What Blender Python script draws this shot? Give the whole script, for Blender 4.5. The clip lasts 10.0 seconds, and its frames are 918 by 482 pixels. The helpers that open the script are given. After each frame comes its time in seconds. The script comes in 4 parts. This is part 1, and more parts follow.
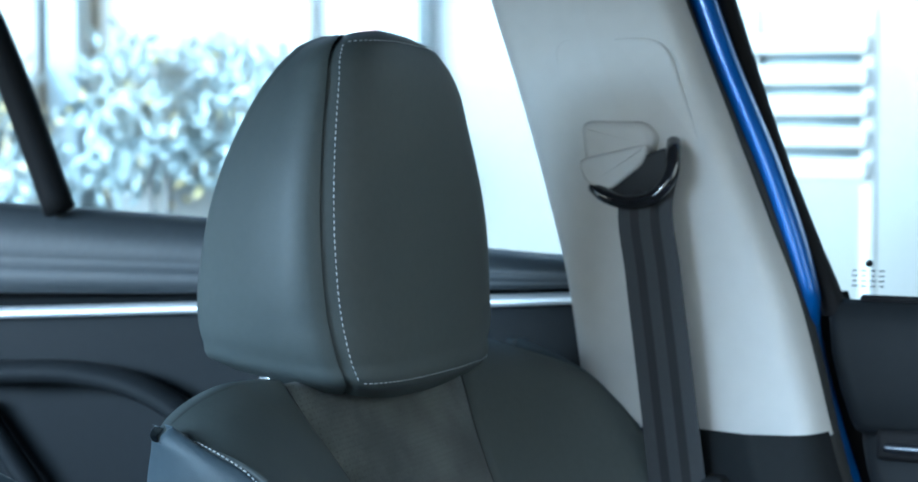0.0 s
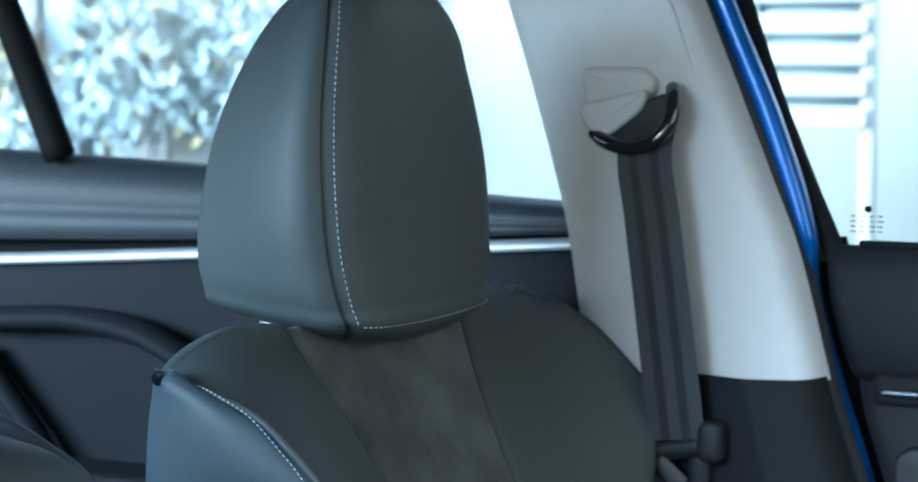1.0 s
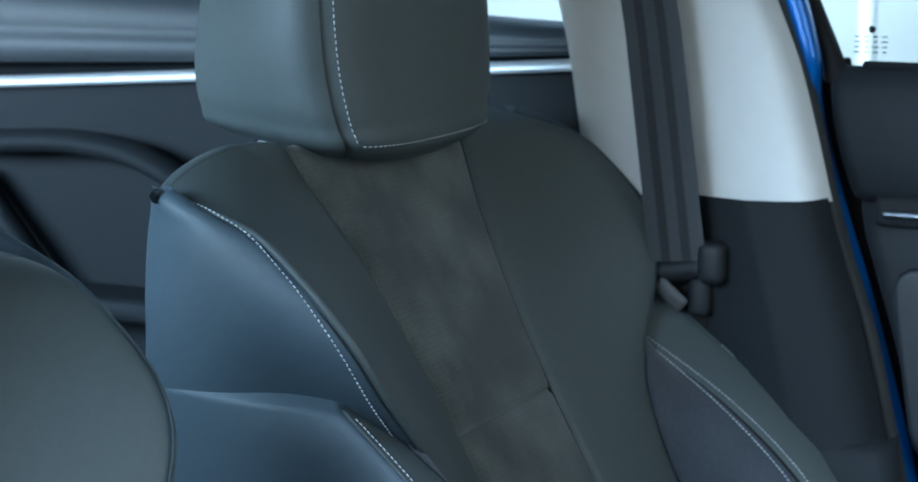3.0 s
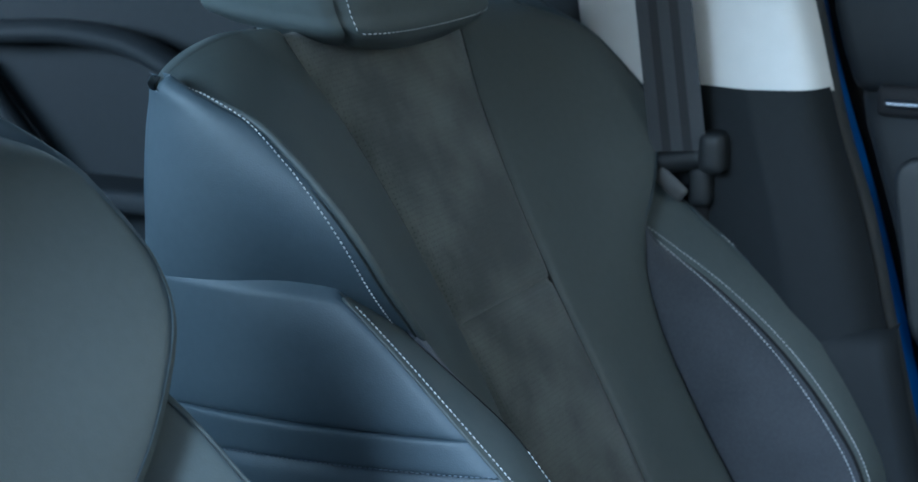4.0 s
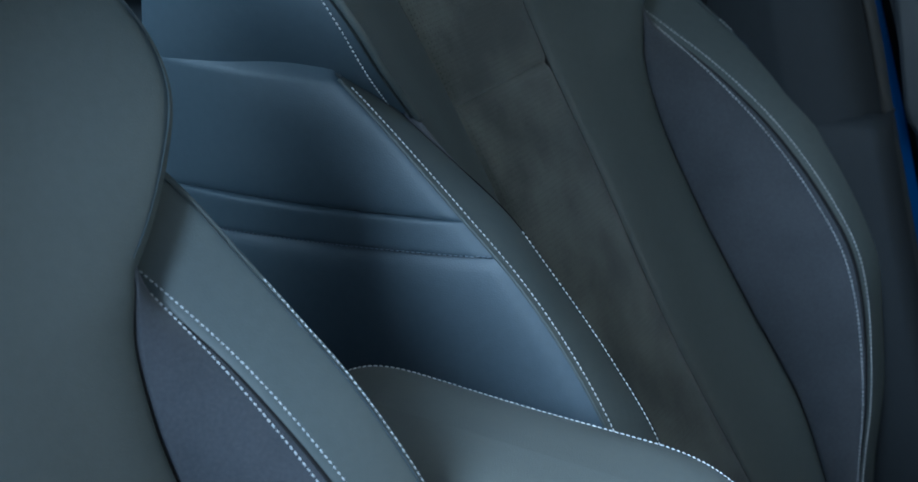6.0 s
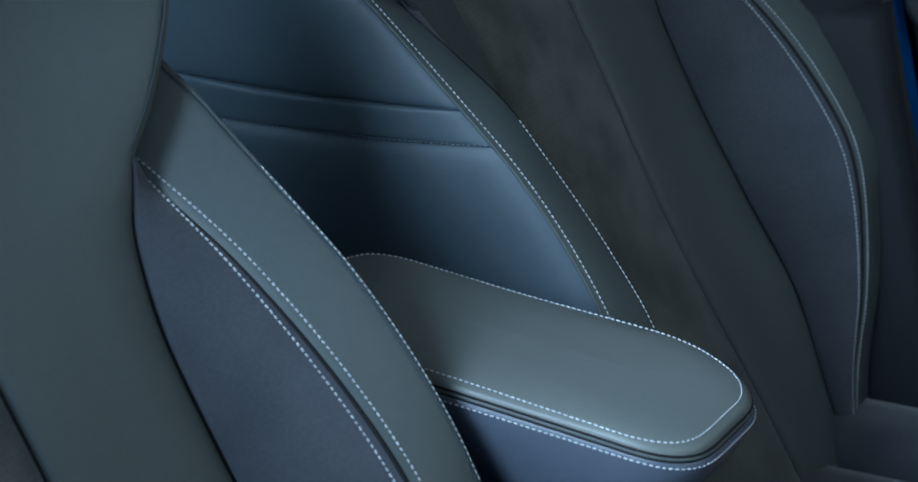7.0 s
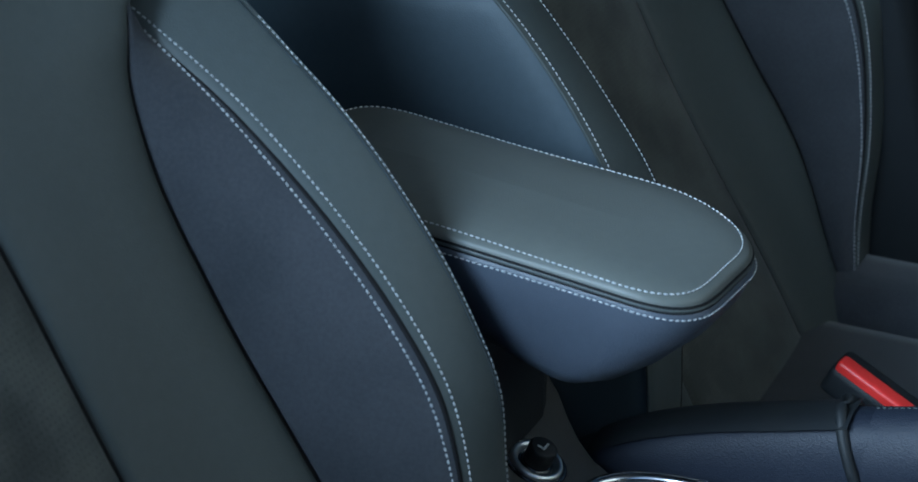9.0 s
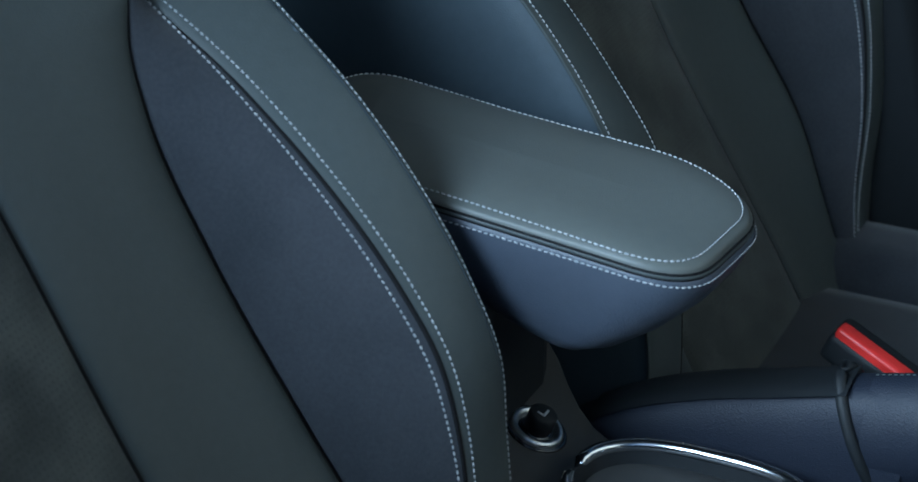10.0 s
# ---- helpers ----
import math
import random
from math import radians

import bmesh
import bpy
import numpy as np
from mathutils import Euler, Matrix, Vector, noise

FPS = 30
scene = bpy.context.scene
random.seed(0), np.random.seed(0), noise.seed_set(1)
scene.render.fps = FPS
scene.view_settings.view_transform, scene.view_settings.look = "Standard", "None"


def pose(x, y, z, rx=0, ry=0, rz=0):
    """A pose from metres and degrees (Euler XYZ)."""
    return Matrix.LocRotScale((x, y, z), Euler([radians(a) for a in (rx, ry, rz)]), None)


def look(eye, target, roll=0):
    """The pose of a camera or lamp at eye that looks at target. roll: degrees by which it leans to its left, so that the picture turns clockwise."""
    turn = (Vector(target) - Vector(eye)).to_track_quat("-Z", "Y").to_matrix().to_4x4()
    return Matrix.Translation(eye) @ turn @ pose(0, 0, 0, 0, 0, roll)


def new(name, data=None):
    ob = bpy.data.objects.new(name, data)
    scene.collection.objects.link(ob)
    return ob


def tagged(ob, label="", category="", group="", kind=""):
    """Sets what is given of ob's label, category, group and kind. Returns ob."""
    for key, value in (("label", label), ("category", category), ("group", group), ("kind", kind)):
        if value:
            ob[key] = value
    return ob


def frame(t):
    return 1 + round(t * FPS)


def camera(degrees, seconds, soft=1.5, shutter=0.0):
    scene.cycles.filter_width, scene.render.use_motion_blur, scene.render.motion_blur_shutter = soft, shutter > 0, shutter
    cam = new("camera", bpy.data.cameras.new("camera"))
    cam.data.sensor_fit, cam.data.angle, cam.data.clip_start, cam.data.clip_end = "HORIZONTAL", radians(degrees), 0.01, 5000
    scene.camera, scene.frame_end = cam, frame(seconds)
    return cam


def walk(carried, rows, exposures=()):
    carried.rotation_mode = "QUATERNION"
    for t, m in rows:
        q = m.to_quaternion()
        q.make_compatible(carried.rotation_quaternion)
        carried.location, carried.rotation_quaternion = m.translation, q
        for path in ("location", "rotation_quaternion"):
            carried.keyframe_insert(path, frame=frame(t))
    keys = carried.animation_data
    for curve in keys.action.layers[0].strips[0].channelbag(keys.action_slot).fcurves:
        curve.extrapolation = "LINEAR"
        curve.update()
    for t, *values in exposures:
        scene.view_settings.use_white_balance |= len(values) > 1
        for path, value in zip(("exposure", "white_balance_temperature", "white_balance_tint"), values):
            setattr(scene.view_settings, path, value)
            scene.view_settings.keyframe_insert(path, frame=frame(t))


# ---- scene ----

# ---------------------------------------------------------------- camera
cam = camera(25.25, 10.0, soft=1.6)
cam.data.dof.use_dof, cam.data.dof.focus_distance, cam.data.dof.aperture_fstop = True, 1.22, 13.0
ROWS = [  # seconds, place, heading, pitch, roll
    (0.0, 0.0, 0.0, 1.2850, 25.80, -3.90, 0.00),
    (0.5, 0.0012, -0.0033, 1.2848, 25.77, -4.46, 0.02),
    (1.0, 0.0012, -0.0037, 1.2820, 25.77, -5.31, 0.01),
    (1.5, 0.0001, -0.0019, 1.2788, 25.78, -6.28, -0.01),
    (2.0, -0.0012, 0.0003, 1.2762, 25.76, -7.38, -0.01),
    (2.5, -0.0026, 0.0023, 1.2741, 25.74, -8.59, 0.01),
    (4.0, -0.0060, 0.0072, 1.2638, 25.70, -12.82, 0.01),
    (4.5, -0.0052, 0.0074, 1.2621, 25.74, -14.16, 0.03),
    (5.0, -0.0011, 0.0038, 1.2623, 25.81, -15.69, 0.06),
    (5.5, 0.0016, 0.0018, 1.2617, 25.84, -17.13, 0.08),
    (7.0, 0.0079, -0.0047, 1.2558, 25.82, -21.47, 0.04),
    (7.5, 0.0074, -0.0036, 1.2531, 25.83, -22.59, 0.01),
    (8.0, 0.0075, -0.0028, 1.2499, 25.84, -23.68, 0.00),
    (8.5, 0.0073, -0.0016, 1.2483, 25.86, -24.51, -0.01),
    (9.0, 0.0068, 0.0002, 1.2466, 25.87, -25.27, -0.01),
    (9.5, 0.0074, -0.0014, 1.2481, 25.87, -25.82, -0.02),
    (10.0, 0.0071, -0.0009, 1.2476, 25.87, -26.21, -0.03),
]
walk(cam, [(t, pose(x, y, z, 90 + pitch, 0, yaw) @ pose(0, 0, 0, 0, 0, roll)) for t, x, y, z, yaw, pitch, roll in ROWS],
     exposures=[(0.0, 2.4, 4900, -1), (2.5, 2.4, 4900, -1), (4.5, 2.2, 4850, -1), (7.5, 1.55, 4900, -2), (10.0, 1.35, 4950, -2)])

# ---------------------------------------------------------------- world and sun
world = bpy.data.worlds.new("sky")
scene.world = world
world.use_nodes = True
wn = world.node_tree.nodes
sky = wn.new("ShaderNodeTexSky")
sky.sky_type, sky.sun_disc = "NISHITA", False
sky.sun_elevation, sky.sun_rotation = radians(23.6), radians(204)
sky.air_density, sky.dust_density, sky.ozone_density = 1.0, 3.0, 1.0
world.node_tree.links.new(sky.outputs[0], wn["Background"].inputs[0])
wn["Background"].inputs[1].default_value = 0.075
sun = new("sun", bpy.data.lights.new("sun", "SUN"))
sun.data.energy, sun.data.angle, sun.data.color = 4.2, radians(46), (0.80, 0.90, 1.0)
sun.matrix_world = look((-1.9, -4.3, 2.05), (0, 0, 0))


# ---------------------------------------------------------------- materials
def shader(name, colour, rough=0.5, metal=0.0, second=None, scale=40.0, bump=0.0, bump_scale=900.0, spec=0.5, cells=False, sheen=0.0, coat=0.0, rough_var=0.08):
    """A surface with colour varied at two scales, fine relief and uneven gloss."""
    m = bpy.data.materials.new(name)
    m.use_nodes = True
    nt = m.node_tree
    b = nt.nodes["Principled BSDF"]
    co = nt.nodes.new("ShaderNodeTexCoord").outputs["Object"]

    def noise_node(s, detail=3.0):
        k = nt.nodes.new("ShaderNodeTexNoise")
        k.inputs["Scale"].default_value, k.inputs["Detail"].default_value = s, detail
        nt.links.new(co, k.inputs["Vector"])
        return k
    big, small = noise_node(scale * 0.25, 4.0), noise_node(scale * 6, 3.0)
    add = nt.nodes.new("ShaderNodeMix")
    add.data_type, add.inputs[0].default_value = "FLOAT", 0.4
    nt.links.new(big.outputs[0], add.inputs[2])
    nt.links.new(small.outputs[0], add.inputs[3])
    ramp = nt.nodes.new("ShaderNodeValToRGB")
    ramp.color_ramp.elements[0].position, ramp.color_ramp.elements[1].position = 0.33, 0.67
    second = second or tuple(c * 0.78 for c in colour)
    ramp.color_ramp.elements[0].color, ramp.color_ramp.elements[1].color = (*second, 1), (*colour, 1)
    nt.links.new(add.outputs[0], ramp.inputs[0])
    nt.links.new(ramp.outputs[0], b.inputs["Base Color"])
    mr = nt.nodes.new("ShaderNodeMapRange")
    mr.inputs[3].default_value, mr.inputs[4].default_value = max(0.02, rough - rough_var), min(1, rough + rough_var)
    nt.links.new(big.outputs[0], mr.inputs[0])
    nt.links.new(mr.outputs[0], b.inputs["Roughness"])
    b.inputs["Metallic"].default_value, b.inputs["Specular IOR Level"].default_value = metal, spec
    b.inputs["Sheen Weight"].default_value, b.inputs["Coat Weight"].default_value = sheen, coat
    b.inputs["Coat Roughness"].default_value = 0.05
    if bump:
        if cells:
            k = nt.nodes.new("ShaderNodeTexVoronoi")
            k.inputs["Scale"].default_value = bump_scale
            nt.links.new(co, k.inputs["Vector"])
        else:
            k = noise_node(bump_scale, 2.0)
        bp = nt.nodes.new("ShaderNodeBump")
        bp.inputs["Strength"].default_value, bp.inputs["Distance"].default_value = bump, 0.0006
        nt.links.new(k.outputs[0], bp.inputs["Height"])
        nt.links.new(bp.outputs[0], b.inputs["Normal"])
    return m


LEATHER = shader("black_leather", (0.058, 0.068, 0.068), 0.56, second=(0.048, 0.057, 0.057), bump=0.14, bump_scale=1000, cells=True, scale=30, spec=0.38)
# seat leather made paler: light falling on the armrest top, put into the colour
LID_LIT = shader("armrest_leather_lit_top", (0.105, 0.112, 0.104), 0.50, second=(0.092, 0.099, 0.092), bump=0.14, bump_scale=1000, cells=True, scale=30, spec=0.45)
SUEDE = shader("charcoal_suede", (0.098, 0.104, 0.096), 0.95, second=(0.046, 0.050, 0.047), bump=0.35, bump_scale=1800, scale=75, spec=0.2, sheen=0.25)
def perforate(m):
    """Rows of small punched holes over a suede panel."""
    nt = m.node_tree
    b = nt.nodes["Principled BSDF"]
    co = nt.nodes.new("ShaderNodeTexCoord").outputs["Object"]
    sep, comb, dot = (nt.nodes.new(k) for k in ("ShaderNodeSeparateXYZ", "ShaderNodeCombineXYZ", "ShaderNodeVectorMath"))
    dot.operation = "DOT_PRODUCT"
    dot.inputs[1].default_value = (-math.sin(radians(28)), 0, math.cos(radians(28)))
    nt.links.new(co, sep.inputs[0])
    nt.links.new(co, dot.inputs[0])
    nt.links.new(sep.outputs[1], comb.inputs[0])
    nt.links.new(dot.outputs["Value"], comb.inputs[1])
    vor = nt.nodes.new("ShaderNodeTexVoronoi")
    vor.voronoi_dimensions = "2D"
    vor.inputs["Scale"].default_value, vor.inputs["Randomness"].default_value = 270, 0.0
    nt.links.new(comb.outputs[0], vor.inputs["Vector"])
    edge = nt.nodes.new("ShaderNodeMapRange")
    edge.inputs[1].default_value, edge.inputs[2].default_value, edge.inputs[3].default_value, edge.inputs[4].default_value = 0.09, 0.16, 0.40, 1.0
    nt.links.new(vor.outputs["Distance"], edge.inputs[0])
    mul = nt.nodes.new("ShaderNodeMix")
    mul.data_type, mul.blend_type = "RGBA", "MULTIPLY"
    mul.inputs[0].default_value = 1.0
    old = b.inputs["Base Color"].links[0].from_socket
    nt.links.new(old, mul.inputs[6])
    nt.links.new(edge.outputs[0], mul.inputs[7])
    nt.links.new(mul.outputs[2], b.inputs["Base Color"])


perforate(SUEDE)
for node in SUEDE.node_tree.nodes:
    if node.bl_idname == "ShaderNodeValToRGB":      # brushed patches stand out against the nap
        node.color_ramp.elements[0].position, node.color_ramp.elements[1].position = 0.39, 0.62
    if node.bl_idname == "ShaderNodeMix" and node.data_type == "FLOAT":
        node.inputs[0].default_value = 0.18
PLASTIC = shader("black_grained_plastic", (0.014, 0.016, 0.018), 0.55, bump=0.3, bump_scale=1400, scale=30, spec=0.3)
FACE = shader("slate_microfibre", (0.050, 0.053, 0.061), 0.95, second=(0.030, 0.033, 0.039), bump=0.6, bump_scale=1300, scale=80, spec=0.15, sheen=0.2)
SOFT = shader("dark_soft_trim", (0.012, 0.014, 0.016), 0.7, bump=0.25, bump_scale=1200, scale=25, spec=0.16)
PAD = shader("slate_soft_pad", (0.036, 0.043, 0.050), 0.55, bump=0.25, bump_scale=1200, scale=25, spec=0.4)
# armrest leather with the blue skylight on its side mixed into the colour
ARM_SKYLIT = shader("armrest_leather_skylit_side", (0.056, 0.066, 0.088), 0.44, second=(0.048, 0.057, 0.076), bump=0.35, bump_scale=1000, cells=True, scale=30, spec=0.5)
NAVY = shader("navy_leather", (0.014, 0.017, 0.028), 0.55, second=(0.011, 0.014, 0.023), bump=0.3, bump_scale=1100, cells=True, scale=30, spec=0.35)
STRIP = shader("satin_metal_strip", (0.70, 0.72, 0.74), 0.55, metal=0.55, second=(0.64, 0.66, 0.68), scale=80)
PALE = shader("pale_grey_trim", (0.52, 0.515, 0.50), 0.62, second=(0.48, 0.475, 0.46), bump=0.25, bump_scale=1500, scale=12, spec=0.35)
SEALING = shader("grey_seal_rubber", (0.040, 0.042, 0.044), 0.7, scale=60, spec=0.3)
# flank leather tinted teal for the sky light that falls on it sideways
FLANK_SKYLIT = shader("flank_leather_skylit", (0.050, 0.068, 0.084), 0.58, second=(0.040, 0.056, 0.070), bump=0.12, bump_scale=1000, cells=True, scale=30, spec=0.5)
RUBBER = shader("black_rubber", (0.010, 0.010, 0.011), 0.75, scale=60, spec=0.15)
PAINT = shader("blue_car_paint", (0.014, 0.11, 0.42), 0.34, second=(0.012, 0.095, 0.37), metal=0.35, coat=0.5, scale=60)
CHROME = shader("brushed_chrome", (0.62, 0.63, 0.65), 0.16, metal=1.0, second=(0.55, 0.56, 0.58), scale=80)
ALU = shader("satin_aluminium", (0.62, 0.64, 0.66), 0.38, metal=1.0, second=(0.58, 0.6, 0.62), scale=80)
GUNMETAL = shader("satin_gunmetal", (0.16, 0.17, 0.19), 0.42, metal=1.0, scale=80)
CONSOLE = shader("satin_grey_plastic", (0.050, 0.050, 0.049), 0.50, second=(0.044, 0.044, 0.043), bump=0.2, bump_scale=1600, scale=30, spec=0.4)
THREAD = shader("pale_thread", (0.47, 0.49, 0.51), 0.85, scale=200)
THREAD_BLUE = shader("slate_blue_thread", (0.15, 0.18, 0.22), 0.85, scale=200)
WEB = shader("black_webbing", (0.043, 0.046, 0.050), 0.8, second=(0.033, 0.035, 0.039), bump=0.6, bump_scale=2200, scale=90)
WEB_DARK = shader("black_webbing_rib", (0.010, 0.011, 0.013), 0.7, bump=0.6, bump_scale=2200, scale=90)
RED = shader("red_plastic", (0.62, 0.03, 0.025), 0.4, second=(0.55, 0.025, 0.02), scale=80)
GLOSS = shader("gloss_black", (0.012, 0.012, 0.014), 0.12, coat=0.6, scale=50)
CARPET = shader("black_carpet", (0.022, 0.022, 0.022), 0.95, bump=1.0, bump_scale=700, scale=50, spec=0.1)
WALL = shader("white_render", (0.34, 0.323, 0.309), 0.85, second=(0.305, 0.29, 0.278), bump=0.3, bump_scale=60, scale=3)
STONE = shader("grey_column", (0.30, 0.33, 0.35), 0.8, second=(0.24, 0.27, 0.29), bump=0.3, bump_scale=50, scale=3)
RUST = shader("brown_column", (0.36, 0.19, 0.15), 0.75, second=(0.29, 0.15, 0.12), bump=0.3, bump_scale=50, scale=3)
PAVING = shader("dark_asphalt", (0.075, 0.075, 0.075), 0.85, second=(0.05, 0.05, 0.05), bump=0.4, bump_scale=30, scale=2)
# leaf green washed pale and grey: the glare over the yard is painted in
HAZY_LEAF = shader("hazed_leaf", (0.36, 0.40, 0.40), 0.6, second=(0.24, 0.28, 0.29), scale=6)
PETAL = shader("yellow_petal", (0.62, 0.55, 0.22), 0.6, second=(0.6, 0.45, 0.3), scale=6)
BARK = shader("grey_bark", (0.16, 0.15, 0.14), 0.9, bump=0.8, bump_scale=40, scale=6)
# colour of the added bounce wall, set by the fill it gives
SAND = shader("warm_bounce_render", (0.47, 0.41, 0.32), 0.85, second=(0.42, 0.37, 0.29), bump=0.3, bump_scale=50, scale=3)
HEADLINER = shader("grey_headliner", (0.26, 0.25, 0.24), 0.9, bump=0.3, bump_scale=900, scale=20)


def glass_material(name, tint):
    m = bpy.data.materials.new(name)
    m.use_nodes = True
    nt = m.node_tree
    out = nt.nodes["Material Output"]
    nt.nodes.remove(nt.nodes["Principled BSDF"])
    tr, gl, mx = (nt.nodes.new(k) for k in ("ShaderNodeBsdfTransparent", "ShaderNodeBsdfGlossy", "ShaderNodeMixShader"))
    tr.inputs[0].default_value, gl.inputs["Roughness"].default_value = (*tint, 1), 0.02
    gl.inputs[0].default_value = (0.15, 0.15, 0.15, 1)      # reflection dimmed so that the broad sun doesn't show in the panes
    fr = nt.nodes.new("ShaderNodeFresnel")
    fr.inputs[0].default_value = 1.45
    nt.links.new(fr.outputs[0], mx.inputs[0])
    nt.links.new(tr.outputs[0], mx.inputs[1])
    nt.links.new(gl.outputs[0], mx.inputs[2])
    nt.links.new(mx.outputs[0], out.inputs[0])
    return m


GLASS = glass_material("window_glass", (0.90, 0.95, 0.94))
TINTED = glass_material("tinted_glass", (0.76, 0.80, 0.82))


# ---------------------------------------------------------------- mesh helpers
def thing(name, m, label, category, group="", kind=""):
    ob = new(name)
    ob.matrix_world = m
    ob.empty_display_size = 0.05
    return tagged(ob, label, category, group, kind)


def linked(name, mesh, material, parent=None, label="", smooth=True):
    if smooth:
        mesh.shade_smooth()
    mesh.materials.append(material)
    ob = new(name, mesh)
    if parent:
        ob.parent = parent
    if label:
        ob["label"] = label
    return ob


def part(name, bm, material, parent=None, label="", smooth=True):
    mesh = bpy.data.meshes.new(name)
    bm.normal_update()
    bm.to_mesh(mesh)
    bm.free()
    return linked(name, mesh, material, parent, label, smooth)


def table(*keys):
    """A smooth function through (key, value, ...) rows."""
    k = np.array(sorted(keys), float)
    x, ys = k[:, 0], k[:, 1:]
    d = np.gradient(ys, x, axis=0) if len(x) > 1 else np.zeros_like(ys)

    def f(t):
        t = np.clip(np.asarray(t, float), x[0], x[-1])
        i = np.clip(np.searchsorted(x, t) - 1, 0, len(x) - 2)
        h = x[i + 1] - x[i]
        s = ((t - x[i]) / h)[..., None]
        hh = h[..., None]
        return ((2 * s ** 3 - 3 * s ** 2 + 1) * ys[i] + (s ** 3 - 2 * s ** 2 + s) * hh * d[i]
                + (-2 * s ** 3 + 3 * s ** 2) * ys[i + 1] + (s ** 3 - s ** 2) * hh * d[i + 1])
    return f


def spline(points, count):
    """Points evenly spread along a smooth curve through the given ones."""
    p = np.array(points, float)
    s = np.r_[0, np.cumsum(np.linalg.norm(np.diff(p, axis=0), axis=1))]
    f = table(*[(a, *b) for a, b in zip(s, p)])
    fine = f(np.linspace(0, s[-1], 400))
    q = np.r_[0, np.cumsum(np.linalg.norm(np.diff(fine, axis=0), axis=1))]
    g = np.linspace(0, q[-1], count)
    return np.stack([np.interp(g, q, fine[:, k]) for k in range(p.shape[1])], 1)


def even(path, step):
    q = np.r_[0, np.cumsum(np.linalg.norm(np.diff(path, axis=0), axis=1))]
    g = np.arange(0, q[-1], step)
    return np.stack([np.interp(g, q, path[:, k]) for k in range(3)], 1)


def grid_mesh(name, p, closed_u=False, closed_v=False):
    """A sheet of quads over p[row, column]."""
    r, c = p.shape[:2]
    faces = []
    for i in range(r if closed_v else r - 1):
        for j in range(c if closed_u else c - 1):
            i2, j2 = (i + 1) % r, (j + 1) % c
            faces.append((i * c + j, i * c + j2, i2 * c + j2, i2 * c + j))
    mesh = bpy.data.meshes.new(name)
    mesh.from_pydata(p.reshape(-1, 3).tolist(), [], faces)
    return mesh


def normals(p, toward):
    du, dv = np.gradient(p, axis=1), np.gradient(p, axis=0)
    n = np.cross(du, dv)
    n /= np.linalg.norm(n, axis=2, keepdims=True) + 1e-9
    if np.mean(n @ np.array(toward, float)) < 0:
        n = -n
    return n


def pillow(p, toward, puff, sink=0.004, edge=0.05, power=4, rows=True):
    """Puffs a sheet up between its edges and turns the edges down into the seams."""
    n = normals(p, toward)
    r, c = p.shape[:2]
    s, q = np.linspace(-1, 1, c)[None, :], np.linspace(-1, 1, r)[:, None]
    lift = (1 - np.abs(s) ** power) * puff
    drop = np.exp(-(1 - np.abs(s)) / edge) * sink
    if rows:
        lift = lift * (1 - np.abs(q) ** 8)
        drop = np.maximum(drop, np.exp(-(1 - np.abs(q)) / (edge * 0.6)) * sink)
    return p + n * (lift - drop)[..., None]


def between(a, b, cols, bend=1.0):
    """A ruled sheet from curve a to curve b (same number of points)."""
    s = np.linspace(0, 1, cols)[None, :, None]
    return a[:, None, :] * (1 - s) + b[:, None, :] * s


def tube(name, path, radius, material, parent, label="", sides=8, flat=1.0, closed=False):
    path = np.asarray(path, float)
    d = np.gradient(path, axis=0)
    if closed:
        d = np.roll(path, -1, 0) - np.roll(path, 1, 0)
    d /= np.linalg.norm(d, axis=1, keepdims=True) + 1e-9
    ref = np.array([0, 1.0, 0]) if abs(np.mean(d[:, 1])) < 0.8 else np.array([0, 0, 1.0])
    a = np.cross(d, ref)
    a /= np.linalg.norm(a, axis=1, keepdims=True) + 1e-9
    b = np.cross(d, a)
    ang = np.linspace(0, 2 * np.pi, sides, endpoint=False)
    rad = np.broadcast_to(np.asarray(radius, float), (len(path),))[:, None, None]
    p = path[:, None] + rad * (a[:, None] * np.cos(ang)[None, :, None] + flat * b[:, None] * np.sin(ang)[None, :, None])
    mesh = grid_mesh(name, p, closed_u=True, closed_v=closed)
    if not closed:
        bm = bmesh.new()
        bm.from_mesh(mesh)
        bmesh.ops.holes_fill(bm, edges=[e for e in bm.edges if e.is_boundary])
        bm.to_mesh(mesh)
        bm.free()
    return linked(name, mesh, material, parent, label)


